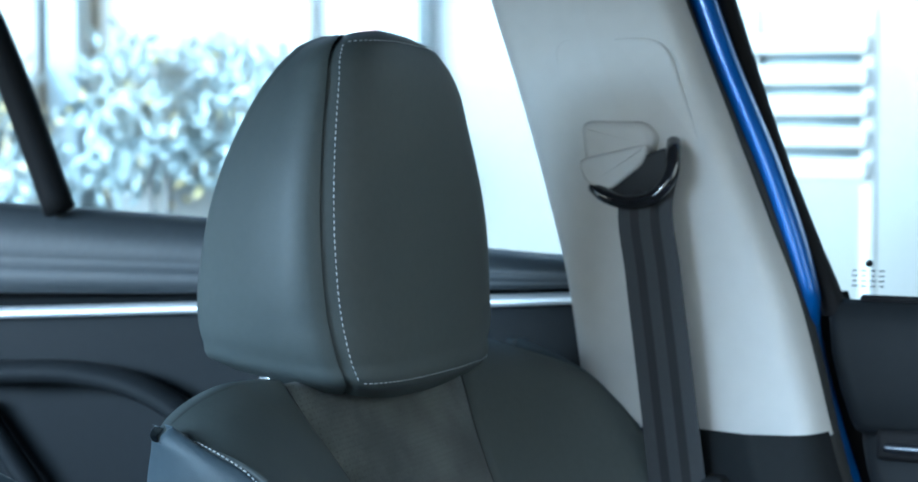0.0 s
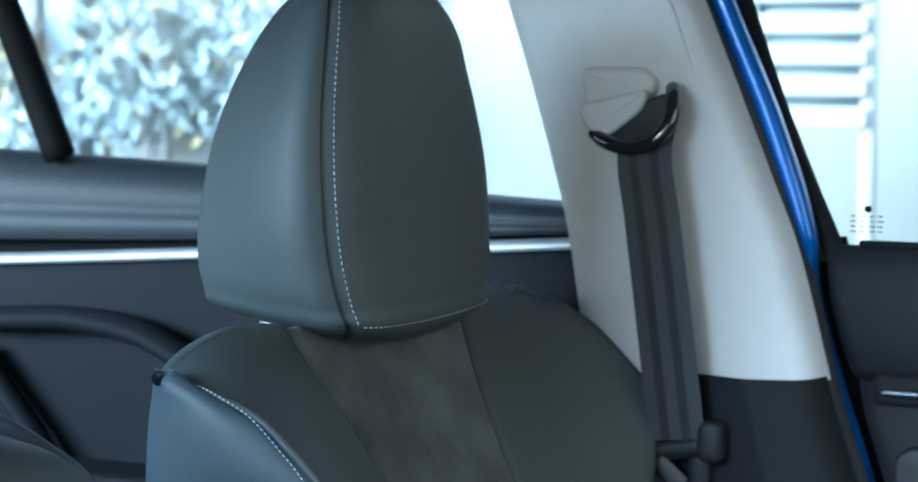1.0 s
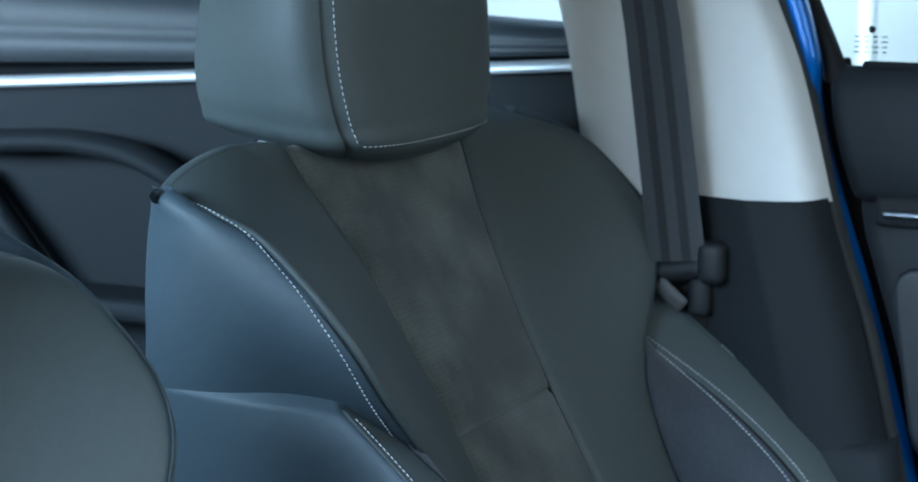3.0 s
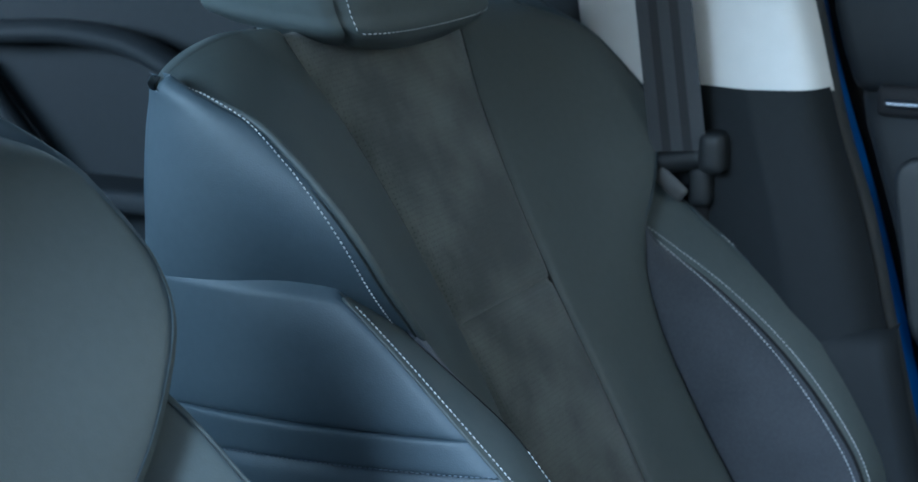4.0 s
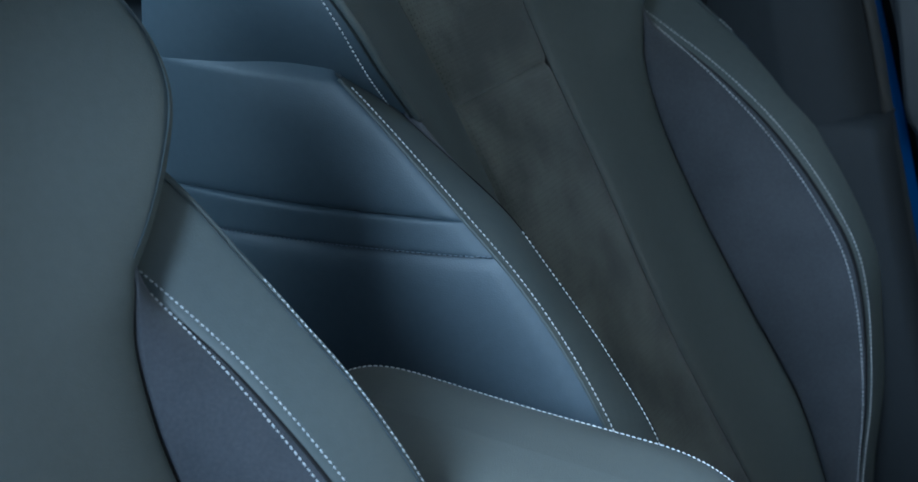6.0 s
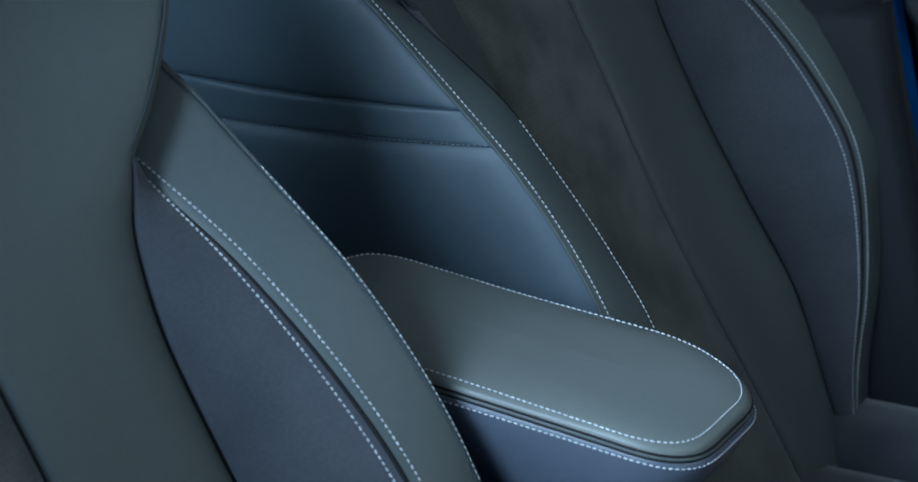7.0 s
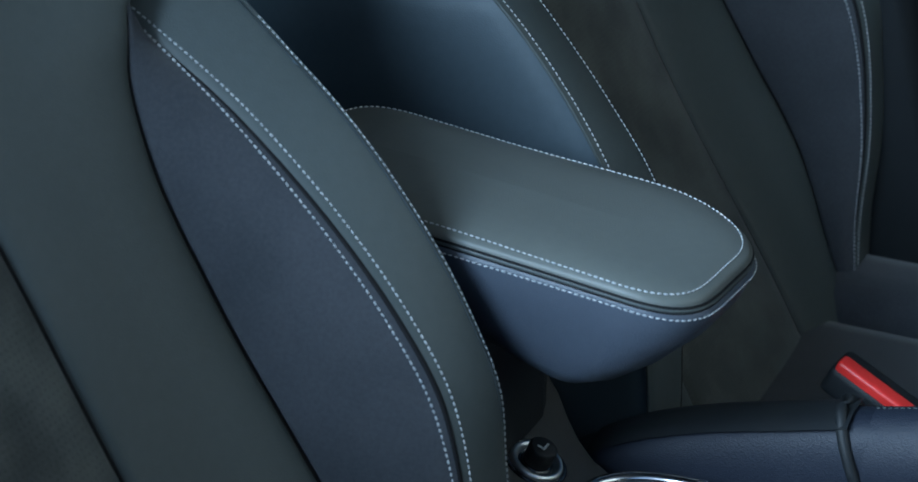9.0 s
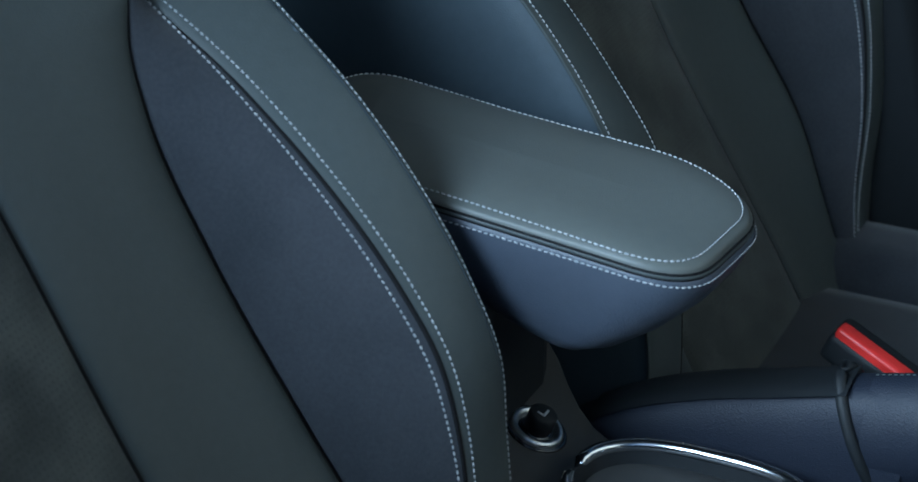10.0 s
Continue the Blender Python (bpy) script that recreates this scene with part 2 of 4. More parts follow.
def stitching(name, path, parent, out, pitch=0.0035, length=0.0024, r=0.00042, lift=0.0003, material=None):
    """A row of short thread stitches along a path, lying on the surface whose outward way is given (one or one a point)."""
    pts = even(np.asarray(path, float), pitch / 4)
    verts, faces = [], []
    rnd = random.Random(7)
    outs = np.asarray(out, float)
    for k in range(0, len(pts) - 4, 4):
        o = outs if outs.ndim == 1 else outs[min(len(outs) - 1, int(k / len(pts) * len(outs)))]
        o = o / np.linalg.norm(o)
        a, b = pts[k], pts[min(k + 3, len(pts) - 1)]
        d = b - a
        ln = np.linalg.norm(d)
        if ln < 1e-6:
            continue
        d /= ln
        mid = (a + b) / 2 + o * lift
        w = np.cross(d, o)
        w = w / np.linalg.norm(w) * r * rnd.uniform(0.85, 1.15)
        h = length / 2 * rnd.uniform(0.9, 1.08)
        d = d + w / r * rnd.uniform(-0.12, 0.12)
        base = len(verts)
        for t, k2 in ((-1, 0.35), (-0.6, 1.0), (0.6, 1.0), (1, 0.35)):
            c = mid + d * h * t
            verts += [tuple(c - w * k2), tuple(c + o * r * k2 * 1.3), tuple(c + w * k2), tuple(c - o * r * k2)]
        for i in range(3):
            for j in range(4):
                f0, f1 = base + i * 4 + j, base + i * 4 + (j + 1) % 4
                faces.append((f0, f1, f1 + 4, f0 + 4))
        faces += [(base, base + 3, base + 2, base + 1), (base + 12, base + 13, base + 14, base + 15)]
    mesh = bpy.data.meshes.new(name)
    mesh.from_pydata(verts, [], faces)
    return linked(name, mesh, material or THREAD, parent, "pale contrast stitching")


def along(name, sheet, column, toward, parent, **kw):
    """Stitches along one column of a sheet (fractions allowed, negative from its far edge)."""
    n = normals(sheet, toward)
    c = column if column >= 0 else sheet.shape[1] - 1 + column
    i, f = int(c), c - int(c)
    return stitching(name, sheet[:, i] * (1 - f) + sheet[:, i + 1] * f, parent, n[:, i], **kw)


def box(size, centre=(0, 0, 0), bevel=0.0, segments=2, turn=None):
    bm = bmesh.new()
    bmesh.ops.create_cube(bm, size=1)
    bmesh.ops.scale(bm, vec=size, verts=bm.verts)
    if bevel:
        bmesh.ops.bevel(bm, geom=bm.edges[:], offset=bevel, segments=segments, affect="EDGES", profile=0.6)
    if turn is not None:
        bmesh.ops.transform(bm, matrix=turn, verts=bm.verts)
    bmesh.ops.translate(bm, vec=centre, verts=bm.verts)
    return bm


def prism(outline, depth, axis=1, bevel=0.0, segments=2):
    """A plate: an outline of (a, b) pairs, extruded along axis (0, 1 or 2) from depth[0] to depth[1]."""
    bm = bmesh.new()
    place = {0: lambda a, b, d: (d, a, b), 1: lambda a, b, d: (a, d, b), 2: lambda a, b, d: (a, b, d)}[axis]
    lo = [bm.verts.new(place(a, b, depth[0])) for a, b in outline]
    hi = [bm.verts.new(place(a, b, depth[1])) for a, b in outline]
    n = len(outline)
    bm.faces.new(lo)
    bm.faces.new(hi[::-1])
    for i in range(n):
        bm.faces.new((lo[i], hi[i], hi[(i + 1) % n], lo[(i + 1) % n]))
    bmesh.ops.recalc_face_normals(bm, faces=bm.faces)
    if bevel:
        rim = [e for e in bm.edges if all(len(f.verts) == n for f in e.link_faces[:1]) or any(len(f.verts) == n for f in e.link_faces)]
        bmesh.ops.bevel(bm, geom=rim, offset=bevel, segments=segments, affect="EDGES", profile=0.6)
    return bm


def lathe(profile, segments=32, m=None):
    """A turned solid from (radius, height) pairs."""
    bm = bmesh.new()
    ang = [2 * math.pi * k / segments for k in range(segments)]
    rings = [[bm.verts.new((r * math.cos(a), r * math.sin(a), h)) for a in ang] for r, h in profile]
    for a, b in zip(rings, rings[1:]):
        for k in range(segments):
            bm.faces.new((a[k], a[(k + 1) % segments], b[(k + 1) % segments], b[k]))
    bm.faces.new(rings[0][::-1])
    bm.faces.new(rings[-1])
    if m is not None:
        bmesh.ops.transform(bm, matrix=m, verts=bm.verts)
    return bm


def rounded(points, radius, steps=5):
    """An outline with its corners rounded."""
    out, n = [], len(points)
    for i in range(n):
        p0, p1, p2 = (np.array(points[(i + k) % n], float) for k in (-1, 0, 1))
        a, b = p0 - p1, p2 - p1
        r = min(radius, np.linalg.norm(a) * 0.45, np.linalg.norm(b) * 0.45)
        a, b = p1 + a / np.linalg.norm(a) * r, p1 + b / np.linalg.norm(b) * r
        for t in np.linspace(0, 1, steps):
            out.append(tuple((1 - t) ** 2 * a + 2 * t * (1 - t) * p1 + t ** 2 * b))
    return out


# ---------------------------------------------------------------- front seats
RECLINE = radians(28)
UP = np.array([-math.sin(RECLINE), 0, math.cos(RECLINE)])
OUT = np.array([math.cos(RECLINE), 0, math.sin(RECLINE)])
BASE = np.array([0, 0, 0.631])          # top of the backrest's insert, over the seat's base

SEAM_INSERT = table((0.035, 0.130, 0.0), (0, 0.122, 0.0), (-0.053, 0.102, 0.0), (-0.13, 0.086, 0), (-0.2, 0.080, 0.0), (-0.3, 0.080, 0.0), (-0.42, 0.083, -0.003), (-0.62, 0.10, 0.0), (-0.72, 0.105, 0.0))
EDGE_WING = table((0.012, 0.252, -0.022), (-0.009, 0.260, 0.006), (-0.036, 0.262, 0.032), (-0.07, 0.263, 0.048), (-0.1, 0.262, 0.057), (-0.135, 0.252, 0.059), (-0.16, 0.236, 0.053), (-0.185, 0.212, 0.044), (-0.205, 0.190, 0.035))
SEAM_BOLSTER = table((-0.15, 0.195, 0.02), (-0.205, 0.190, 0.034), (-0.235, 0.182, 0.026), (-0.27, 0.178, 0.020), (-0.35, 0.177, 0.017), (-0.45, 0.180, 0.020), (-0.54, 0.182, 0.025), (-0.62, 0.182, 0.015), (-0.72, 0.185, 0.0))
SEAM_BOLSTER_OUTER = table((-0.15, 0.200, 0.02), (-0.205, 0.1955, 0.035), (-0.235, 0.1845, 0.026), (-0.27, 0.179, 0.020), (-0.35, 0.177, 0.017), (-0.45, 0.180, 0.020), (-0.54, 0.182, 0.025), (-0.62, 0.182, 0.015), (-0.72, 0.185, 0.0))
RIDGE = table((-0.15, 0.206, 0.0), (-0.19, 0.208, 0.015), (-0.216, 0.209, 0.030), (-0.268, 0.21, 0.058), (-0.3, 0.21, 0.071), (-0.35, 0.211, 0.086), (-0.4, 0.211, 0.096), (-0.445, 0.210, 0.099), (-0.485, 0.208, 0.091), (-0.525, 0.205, 0.077), (-0.56, 0.202, 0.062), (-0.62, 0.195, 0.03), (-0.72, 0.19, -0.01))
RIDGE_INNER = table((-0.14, 0.20, 0.005), (-0.17, 0.202, 0.024), (-0.204, 0.203, 0.040), (-0.233, 0.204, 0.055), (-0.276, 0.205, 0.075), (-0.31, 0.205, 0.083), (-0.38, 0.205, 0.097), (-0.44, 0.205, 0.103), (-0.5, 0.203, 0.09), (-0.56, 0.2, 0.062), (-0.62, 0.195, 0.03), (-0.72, 0.19, -0.01))
EDGE_BOLSTER = table((-0.12, 0.240, 0.015), (-0.15, 0.247, 0.030), (-0.18, 0.25, 0.043), (-0.22, 0.25, 0.058), (-0.26, 0.25, 0.073), (-0.3, 0.25, 0.087), (-0.35, 0.25, 0.098), (-0.42, 0.25, 0.103), (-0.465, 0.249, 0.099), (-0.5, 0.247, 0.085), (-0.56, 0.243, 0.06), (-0.62, 0.24, 0.025), (-0.72, 0.235, -0.02))
BACK = table((0.03, 0.235, -0.02), (0.012, 0.247, -0.032), (-0.03, 0.252, -0.062), (-0.06, 0.25, -0.08), (-0.1, 0.245, -0.105), (-0.2, 0.238, -0.14), (-0.4, 0.23, -0.15), (-0.72, 0.22, -0.15))


def on_seat(y, v, e):
    y, v, e = np.broadcast_arrays(np.asarray(y, float), np.asarray(v, float), np.asarray(e, float))
    return BASE + v[..., None] * UP + e[..., None] * OUT + y[..., None] * np.array([0, 1.0, 0])


def seat_curve(f, v, side):
    k = f(v)
    e = k[:, 1]
    return on_seat(k[:, 0] * side, v, e)


def fuller(f, dy, de, v0, v1):
    """The same line, padded out by dy and de from v0 down to v1."""
    def g(v):
        k = np.clip((v0 - np.asarray(v, float)) / (v0 - v1), 0, 1)
        k = (k * k * (3 - 2 * k))[..., None]
        return f(v) + k * np.array([dy, de])
    return g


def backrest(seat, ridge_pad, edge_pad):
    """A winged backrest; ridge_pad and edge_pad are the outer bolster's extra stuffing (thickness, from, to)."""
    ROW = 90
    # centre insert, in an upper and a lower piece
    for name, top, low in (("upper_insert", 0.020, -0.205), ("lower_insert", -0.205, -0.70)):
        v = np.linspace(top, low, ROW)
        p = between(seat_curve(SEAM_INSERT, v, -1), seat_curve(SEAM_INSERT, v, 1), 40)
        linked(name, grid_mesh(name, pillow(p, OUT, 0.004, sink=0.004, edge=0.03)), SUEDE, seat, "perforated charcoal suede insert")
    back = {}
    for side in (-1, 1):
        outer = side > 0
        wing_edge = fuller(EDGE_WING, 0.0055, 0.0, -0.155, -0.195) if outer else EDGE_WING
        seam_bolster = SEAM_BOLSTER_OUTER if outer else SEAM_BOLSTER
        edge_bolster = fuller(EDGE_BOLSTER, edge_pad[0] * 0.5, *edge_pad) if outer else fuller(EDGE_BOLSTER, 0.0, -0.0035, -0.18, -0.30)
        ridge = fuller(RIDGE, 0.0, *ridge_pad) if outer else RIDGE_INNER
        # shoulder wing, over the top
        v = np.linspace(0.007, -0.205, ROW)
        va = np.linspace(0.019, -0.205, ROW)
        a, b = seat_curve(SEAM_INSERT, va, side), seat_curve(wing_edge, v, side)
        s = np.linspace(0, 1, 40)[None, :, None]
        flat = a[:, None] * (1 - s) + b[:, None] * s
        ease = (s ** 1.7 - s) * ((b - a) @ OUT)[:, None, None] * OUT
        crown = np.clip((v + 0.035) / 0.047, 0, 1)[:, None, None] ** 2 * np.clip(s / 0.25, 0, 1)
        swell = UP * 0.009 * np.sin(np.pi * s ** 0.8) * np.clip((v + 0.05) / 0.057, 0, 1)[:, None, None] ** 1.5
        p = pillow(flat + ease + swell - OUT * 0.016 * crown, OUT, 0.007, sink=0.003, edge=0.03, power=3, rows=False)
        wing_p = p
        # roll over the top to the back
        top = p[0]
        roll = []
        across = np.linspace(0, 1, len(top))
        fade = (1 - across ** 1.3)[:, None]
        for a in np.linspace(0, 0.75 * math.pi, 14):
            roll.append(top + UP * (0.009 * math.sin(a)) * fade - OUT * ((1 - math.cos(a)) * (0.026 * fade + 0.001)))
        linked("shoulder_top", grid_mesh("shoulder_top", np.array(roll)), LEATHER, seat)
        # lower wing between insert and bolster
        v = np.linspace(-0.203, -0.70, ROW)
        a, b = seat_curve(SEAM_INSERT, v, side), seat_curve(seam_bolster, v, side)
        s = np.linspace(0, 1, 40)[None, :, None]
        p = a[:, None] * (1 - s) + b[:, None] * s + (s ** 1.7 - s) * ((b - a) @ OUT)[:, None, None] * OUT
        p = pillow(p, OUT, 0.007, sink=0.003, edge=0.03, power=3, rows=False)
        linked("side_wing", grid_mesh("side_wing", np.concatenate([wing_p[:-1], p[1:]])), LEATHER, seat)
        # bolster: inner face, outer strip
        v = np.linspace(-0.15, -0.70, ROW)
        a, b = seat_curve(seam_bolster, v, side), seat_curve(ridge, v, side)
        p = pillow(between(a, b, 28), OUT - np.array([0, side * 0.8, 0]), 0.004, sink=0.0012, edge=0.05, power=2)
        face_p = p
        linked("bolster_face", grid_mesh("bolster_face", p), FACE, seat, "slate microfibre bolster face")
        c = seat_curve(edge_bolster, v, side)
        p = pillow(between(b, c, 20), OUT, 0.0018, sink=0.0012, edge=0.08, power=2)
        strip_p = p
        linked("bolster_strip", grid_mesh("bolster_strip", p), LEATHER, seat)
        # flank: three panels from the edge to the back shell
        def flank(name, v0, v1, edge, bulge, v_low=None, tuck=0.0, bow=0.0, drop=(0, 0)):
            v = np.linspace(v0, v1, 60)
            front = seat_curve(edge, v, side)
            held = v if v_low is None else np.maximum(v, v_low)
            e = edge(held)[:, 1]
            eb = BACK(np.minimum(held * 0.7, 0.02))[:, 1]
            rear = seat_curve(BACK, np.minimum(held + 0.53 * (e - eb), 0.02 + 0.4 * np.minimum(held, 0)) - np.linspace(*drop, 60), side)
            p = between(front, rear, 30)
            s = np.linspace(0, 1, 30)[None, :, None]
            q = np.linspace(0, 1, 60)[:, None, None]
            p = p + np.array([0, side, 0]) * (np.sin(s * np.pi) * 0.008 - tuck * np.clip(1 - q / 0.25, 0, 1))
            p = p + UP * bow * np.exp(-((s - 0.33) / 0.22) ** 2) * q ** 4
            p = pillow(p, (0, side, 0), bulge, sink=0.004, edge=0.04, power=3, rows=v_low is None)
            # sky tint is in this panel's base colour
            linked(name, grid_mesh(name, p), FLANK_SKYLIT, seat)
            return p
        r1 = flank("upper_flank", 0.007, -0.203, wing_edge, 0.008, v_low=-0.172, bow=0.02)
        tuck_at = Matrix.Translation(seat_curve(EDGE_WING, np.array([0.004]), side)[0] - OUT * 0.001 - np.array([0, side * 0.008, 0]) - UP * 0.002)
        part("shoulder_tuck", lathe([(0.0045 * math.sin(k * math.pi / 10) + 1e-4, -0.0045 * math.cos(k * math.pi / 10)) for k in range(11)], 16, tuck_at), LEATHER, seat)
        r2 = flank("middle_flank", -0.125, -0.267, edge_bolster, 0.003, tuck=0.016, drop=(0, 0.010))
        r3 = flank("welt", -0.265, -0.293, edge_bolster, 0.003, drop=(0.010, 0.016))
        r4 = flank("lower_flank", -0.291, -0.70, edge_bolster, 0.004, drop=(0.016, 0))
        v = np.linspace(-0.035, -0.62, 60)
        back[side] = seat_curve(BACK, v, side)
        # seams and stitches
        v = np.linspace(0.003, -0.198, 120)
        if side < 0:
            tube("wing_piping", seat_curve(wing_edge, v, side) - np.array([0, side * 0.0012, 0]) + OUT * 0.0008, 0.0027, LEATHER, seat, sides=8)
        v = np.linspace(-0.155, -0.68, 160)
        tube("bolster_piping", seat_curve(edge_bolster, v, side) - OUT * 0.002, 0.0014, LEATHER, seat, sides=6)
        v = np.linspace(-0.19, -0.68, 160)
        tube("bolster_seam", seat_curve(ridge, v, side) - OUT * 0.002, 0.0016, RUBBER, seat, sides=6)
        if side < 0:
            along("wing_stitching", r1, 1.7, (0, side, 0), seat, r=0.00050, lift=0.0016)
            along("bolster_stitching", strip_p[22:56], 1.3, OUT, seat, r=0.00045)
            along("welt_stitching", r3.transpose(1, 0, 2), -3, (0, side, 0), seat, r=0.0004, material=THREAD_BLUE)
        else:
            along("bolster_stitching", face_p[8:], -2.3, OUT - np.array([0, side * 0.8, 0]), seat, r=0.0005)
            along("bolster_stitching", strip_p[8:], 2.3, OUT, seat, r=0.0005)
        along("bolster_edge_stitching", strip_p[2:56] if side < 0 else strip_p[14:], -1.2 if side < 0 else -0.4, OUT, seat)
        v = np.linspace(0.018, -0.68, 160)
        tube("insert_seam", seat_curve(SEAM_INSERT, v, side) - OUT * 0.0035, 0.0018, RUBBER, seat, sides=6)
        vb = np.linspace(-0.2, -0.68, 100)
        tube("wing_seam", seat_curve(seam_bolster, vb, side) - OUT * 0.003, 0.002, RUBBER, seat, sides=6)
    # back shell
    p = between(back[-1] * (1, 0.93, 1), back[1] * (1, 0.93, 1), 30)
    s = np.linspace(-1, 1, 30)[None, :, None]
    linked("back_shell", grid_mesh("back_shell", p - OUT * 0.05 * (1 - s ** 4)), PLASTIC, seat, "black plastic back shell")
    # top plate between the shoulders, under the headrest
    part("top_pad", box((0.10, 0.26, 0.03), tuple(BASE - UP * 0.002 - OUT * 0.06), 0.012, 3, Matrix.Rotation(-RECLINE, 4, "Y")), LEATHER, seat)


def headrest(seat):
    """A tall tapered headrest: a stitched front panel, a wrapped side and back, two chromed posts."""
    hub = new("headrest")
    hub.parent = seat
    ox, oz = 0.683, 0.45                # from world to seat
    # height: half width at the front, front, back, half width at the back
    prof = table((1.086, 0.082, -0.674, -0.755, 0.085), (1.094, 0.100, -0.660, -0.768, 0.094), (1.11, 0.110, -0.660, -0.772, 0.10), (1.14, 0.117, -0.664, -0.774, 0.104), (1.18, 0.120, -0.667, -0.770, 0.104),
                 (1.22, 0.117, -0.670, -0.763, 0.10), (1.26, 0.109, -0.673, -0.751, 0.09), (1.30, 0.094, -0.678, -0.734, 0.073), (1.318, 0.082, -0.683, -0.724, 0.06),
                 (1.328, 0.066, -0.688, -0.717, 0.046), (1.333, 0.045, -0.696, -0.71, 0.03))
    z = np.concatenate([np.linspace(1.086, 1.11, 10)[:-1], np.linspace(1.11, 1.30, 50)[:-1], np.linspace(1.30, 1.333, 16)])
    k = prof(z)
    front, wrap = [], []
    for zz, (w, xf, xb, wb) in zip(z, k):
        s = np.linspace(-1, 1, 41)
        dip = np.clip((1.13 - zz) / 0.05, 0, 1)
        front.append(np.stack([xf + 0.017 * (1 - np.abs(s) ** 5), s * w, np.full(41, zz) - 0.004 * dip * (1 - s ** 2)], 1))
        a = np.linspace(0, 1, 81)
        # from the front's right edge round the back to its left edge
        t = np.abs(a * 2 - 1)
        sgn = np.where(a < 0.5, 1, -1)
        depth = np.clip((1 - t) / 0.62, 0, 1)
        yy = np.where(t > 0.38, (wb + (w - wb) * (1 - depth) + 0.019 * np.clip(w / 0.12, 0, 1) ** 2 * np.sin(depth ** 0.65 * np.pi)), wb * np.sin(np.clip(t / 0.38, 0, 1) * np.pi / 2)) * sgn
        xx = np.where(t > 0.38, xf + (xb - xf) * depth, xb - 0.02 * np.cos(t / 0.38 * np.pi / 2))
        lift = 0.012 * depth * np.clip((1.16 - zz) / 0.07, 0, 1)
        wrap.append(np.stack([xx, yy, zz + lift], 1))
    front, wrap = np.array(front), np.array(wrap)
    for p in (front, wrap):
        # the cheek on the door side is padded fuller
        top = np.clip((p[..., 2] - 1.22) / 0.05, 0, 1) * np.clip((1.335 - p[..., 2]) / 0.012, 0, 1)
        full = np.clip((1.28 - p[..., 2]) / 0.10, 0, 1) * np.clip((p[..., 2] - 1.092) / 0.04, 0, 1)
        p[..., 1] *= np.where(p[..., 1] > 0, 1 + 0.088 * full * full * (3 - 2 * full) - 0.03 * top, 1 + 0.035 * np.clip((p[..., 0] + 0.70) / 0.04, 0, 1))
        p[..., 2] -= 0.007 * np.clip((p[..., 2] - 1.285) / 0.045, 0, 1) * np.clip((p[..., 1] + 0.02) / 0.08, 0, 1) + 0.002 * np.clip((p[..., 2] - 1.30) / 0.03, 0, 1)
    front, wrap = front + (ox, 0, -oz), wrap + (ox, 0, -oz)
    front = pillow(front, (1, 0, 0), 0.004, sink=0.003, edge=0.03, rows=False)
    wrap = pillow(wrap, (0, 0, 0.01), 0.0, sink=0.0)
    linked("front_cover", grid_mesh("front_cover", front), LEATHER, hub)
    linked("wrapped_cover", grid_mesh("wrapped_cover", wrap), LEATHER, hub)
    # closing top and underside
    for row, name, bulge in ((-1, "top_cap", 0.002), (0, "underside", -0.004)):
        loop = np.concatenate([front[row], wrap[row]])
        mid = loop.mean(0) + (0, 0, bulge)
        p = np.array([loop * (1 - s) + mid * s for s in np.linspace(0, 1, 6)])
        linked(name, grid_mesh(name, p, closed_u=True), LEATHER, hub)
    for side in (-1, 1):
        seam = np.array([(f[0] if side < 0 else f[-1]) for f in front])
        tube("cover_seam", seam[2:-3], 0.0010, RUBBER, hub, "dark cover seam", sides=6)
        if side < 0:
            along("cover_stitching", front[5:-3], 1.5, (1, 0, 0), hub, pitch=0.0043, length=0.0028)
    rows = front.transpose(1, 0, 2)[2:-2]
    along("cover_stitching", rows, -3.2, (1, 0, 0), hub, pitch=0.0043, length=0.0028)
    along("cover_stitching", rows, 4.5, (1, 0, 0), hub, pitch=0.0043, length=0.0028)
    for side in (-1, 1):
        part("post", lathe([(0.0065, 0), (0.0065, 0.12)], 16, pose(-0.045, side * 0.075, 0.58, 0, -10, 0)), CHROME, hub, "chromed steel post")
        part("post_sleeve", lathe([(0.017, 0), (0.018, 0.005), (0.014, 0.010), (0.008, 0.011)], 24, pose(-0.042, side * 0.075, 0.640, 0, -15, 0)), ALU, hub, "satin metal post sleeve")


def cushion(seat):
    """Seat cushion with raised flanks, on a plinth with runners."""
    # pad and flanks take the darker cloth to paint in the shade down here
    part("cushion_pad", box((0.50, 0.30, 0.13), (0.52, 0, -0.02), 0.03, 3, None), FACE, seat, "seat cushion in dark cloth standing in for deep shade")
    for side in (-1, 1):
        part("cushion_flank", box((0.52, 0.10, 0.17), (0.52, side * 0.20, -0.02), 0.04, 4), FACE, seat)
        part("valance", box((0.50, 0.02, 0.14), (0.46, side * 0.245, -0.05), 0.006, 2), PLASTIC, seat, "black plastic seat valance")
        part("runner", box((0.60, 0.04, 0.05), (0.42, side * 0.19, -0.125), 0.005, 1), RUBBER, seat, "black steel runner")
    part("cushion_nose", box((0.10, 0.50, 0.15), (0.77, 0, -0.03), 0.045, 4), LEATHER, seat)


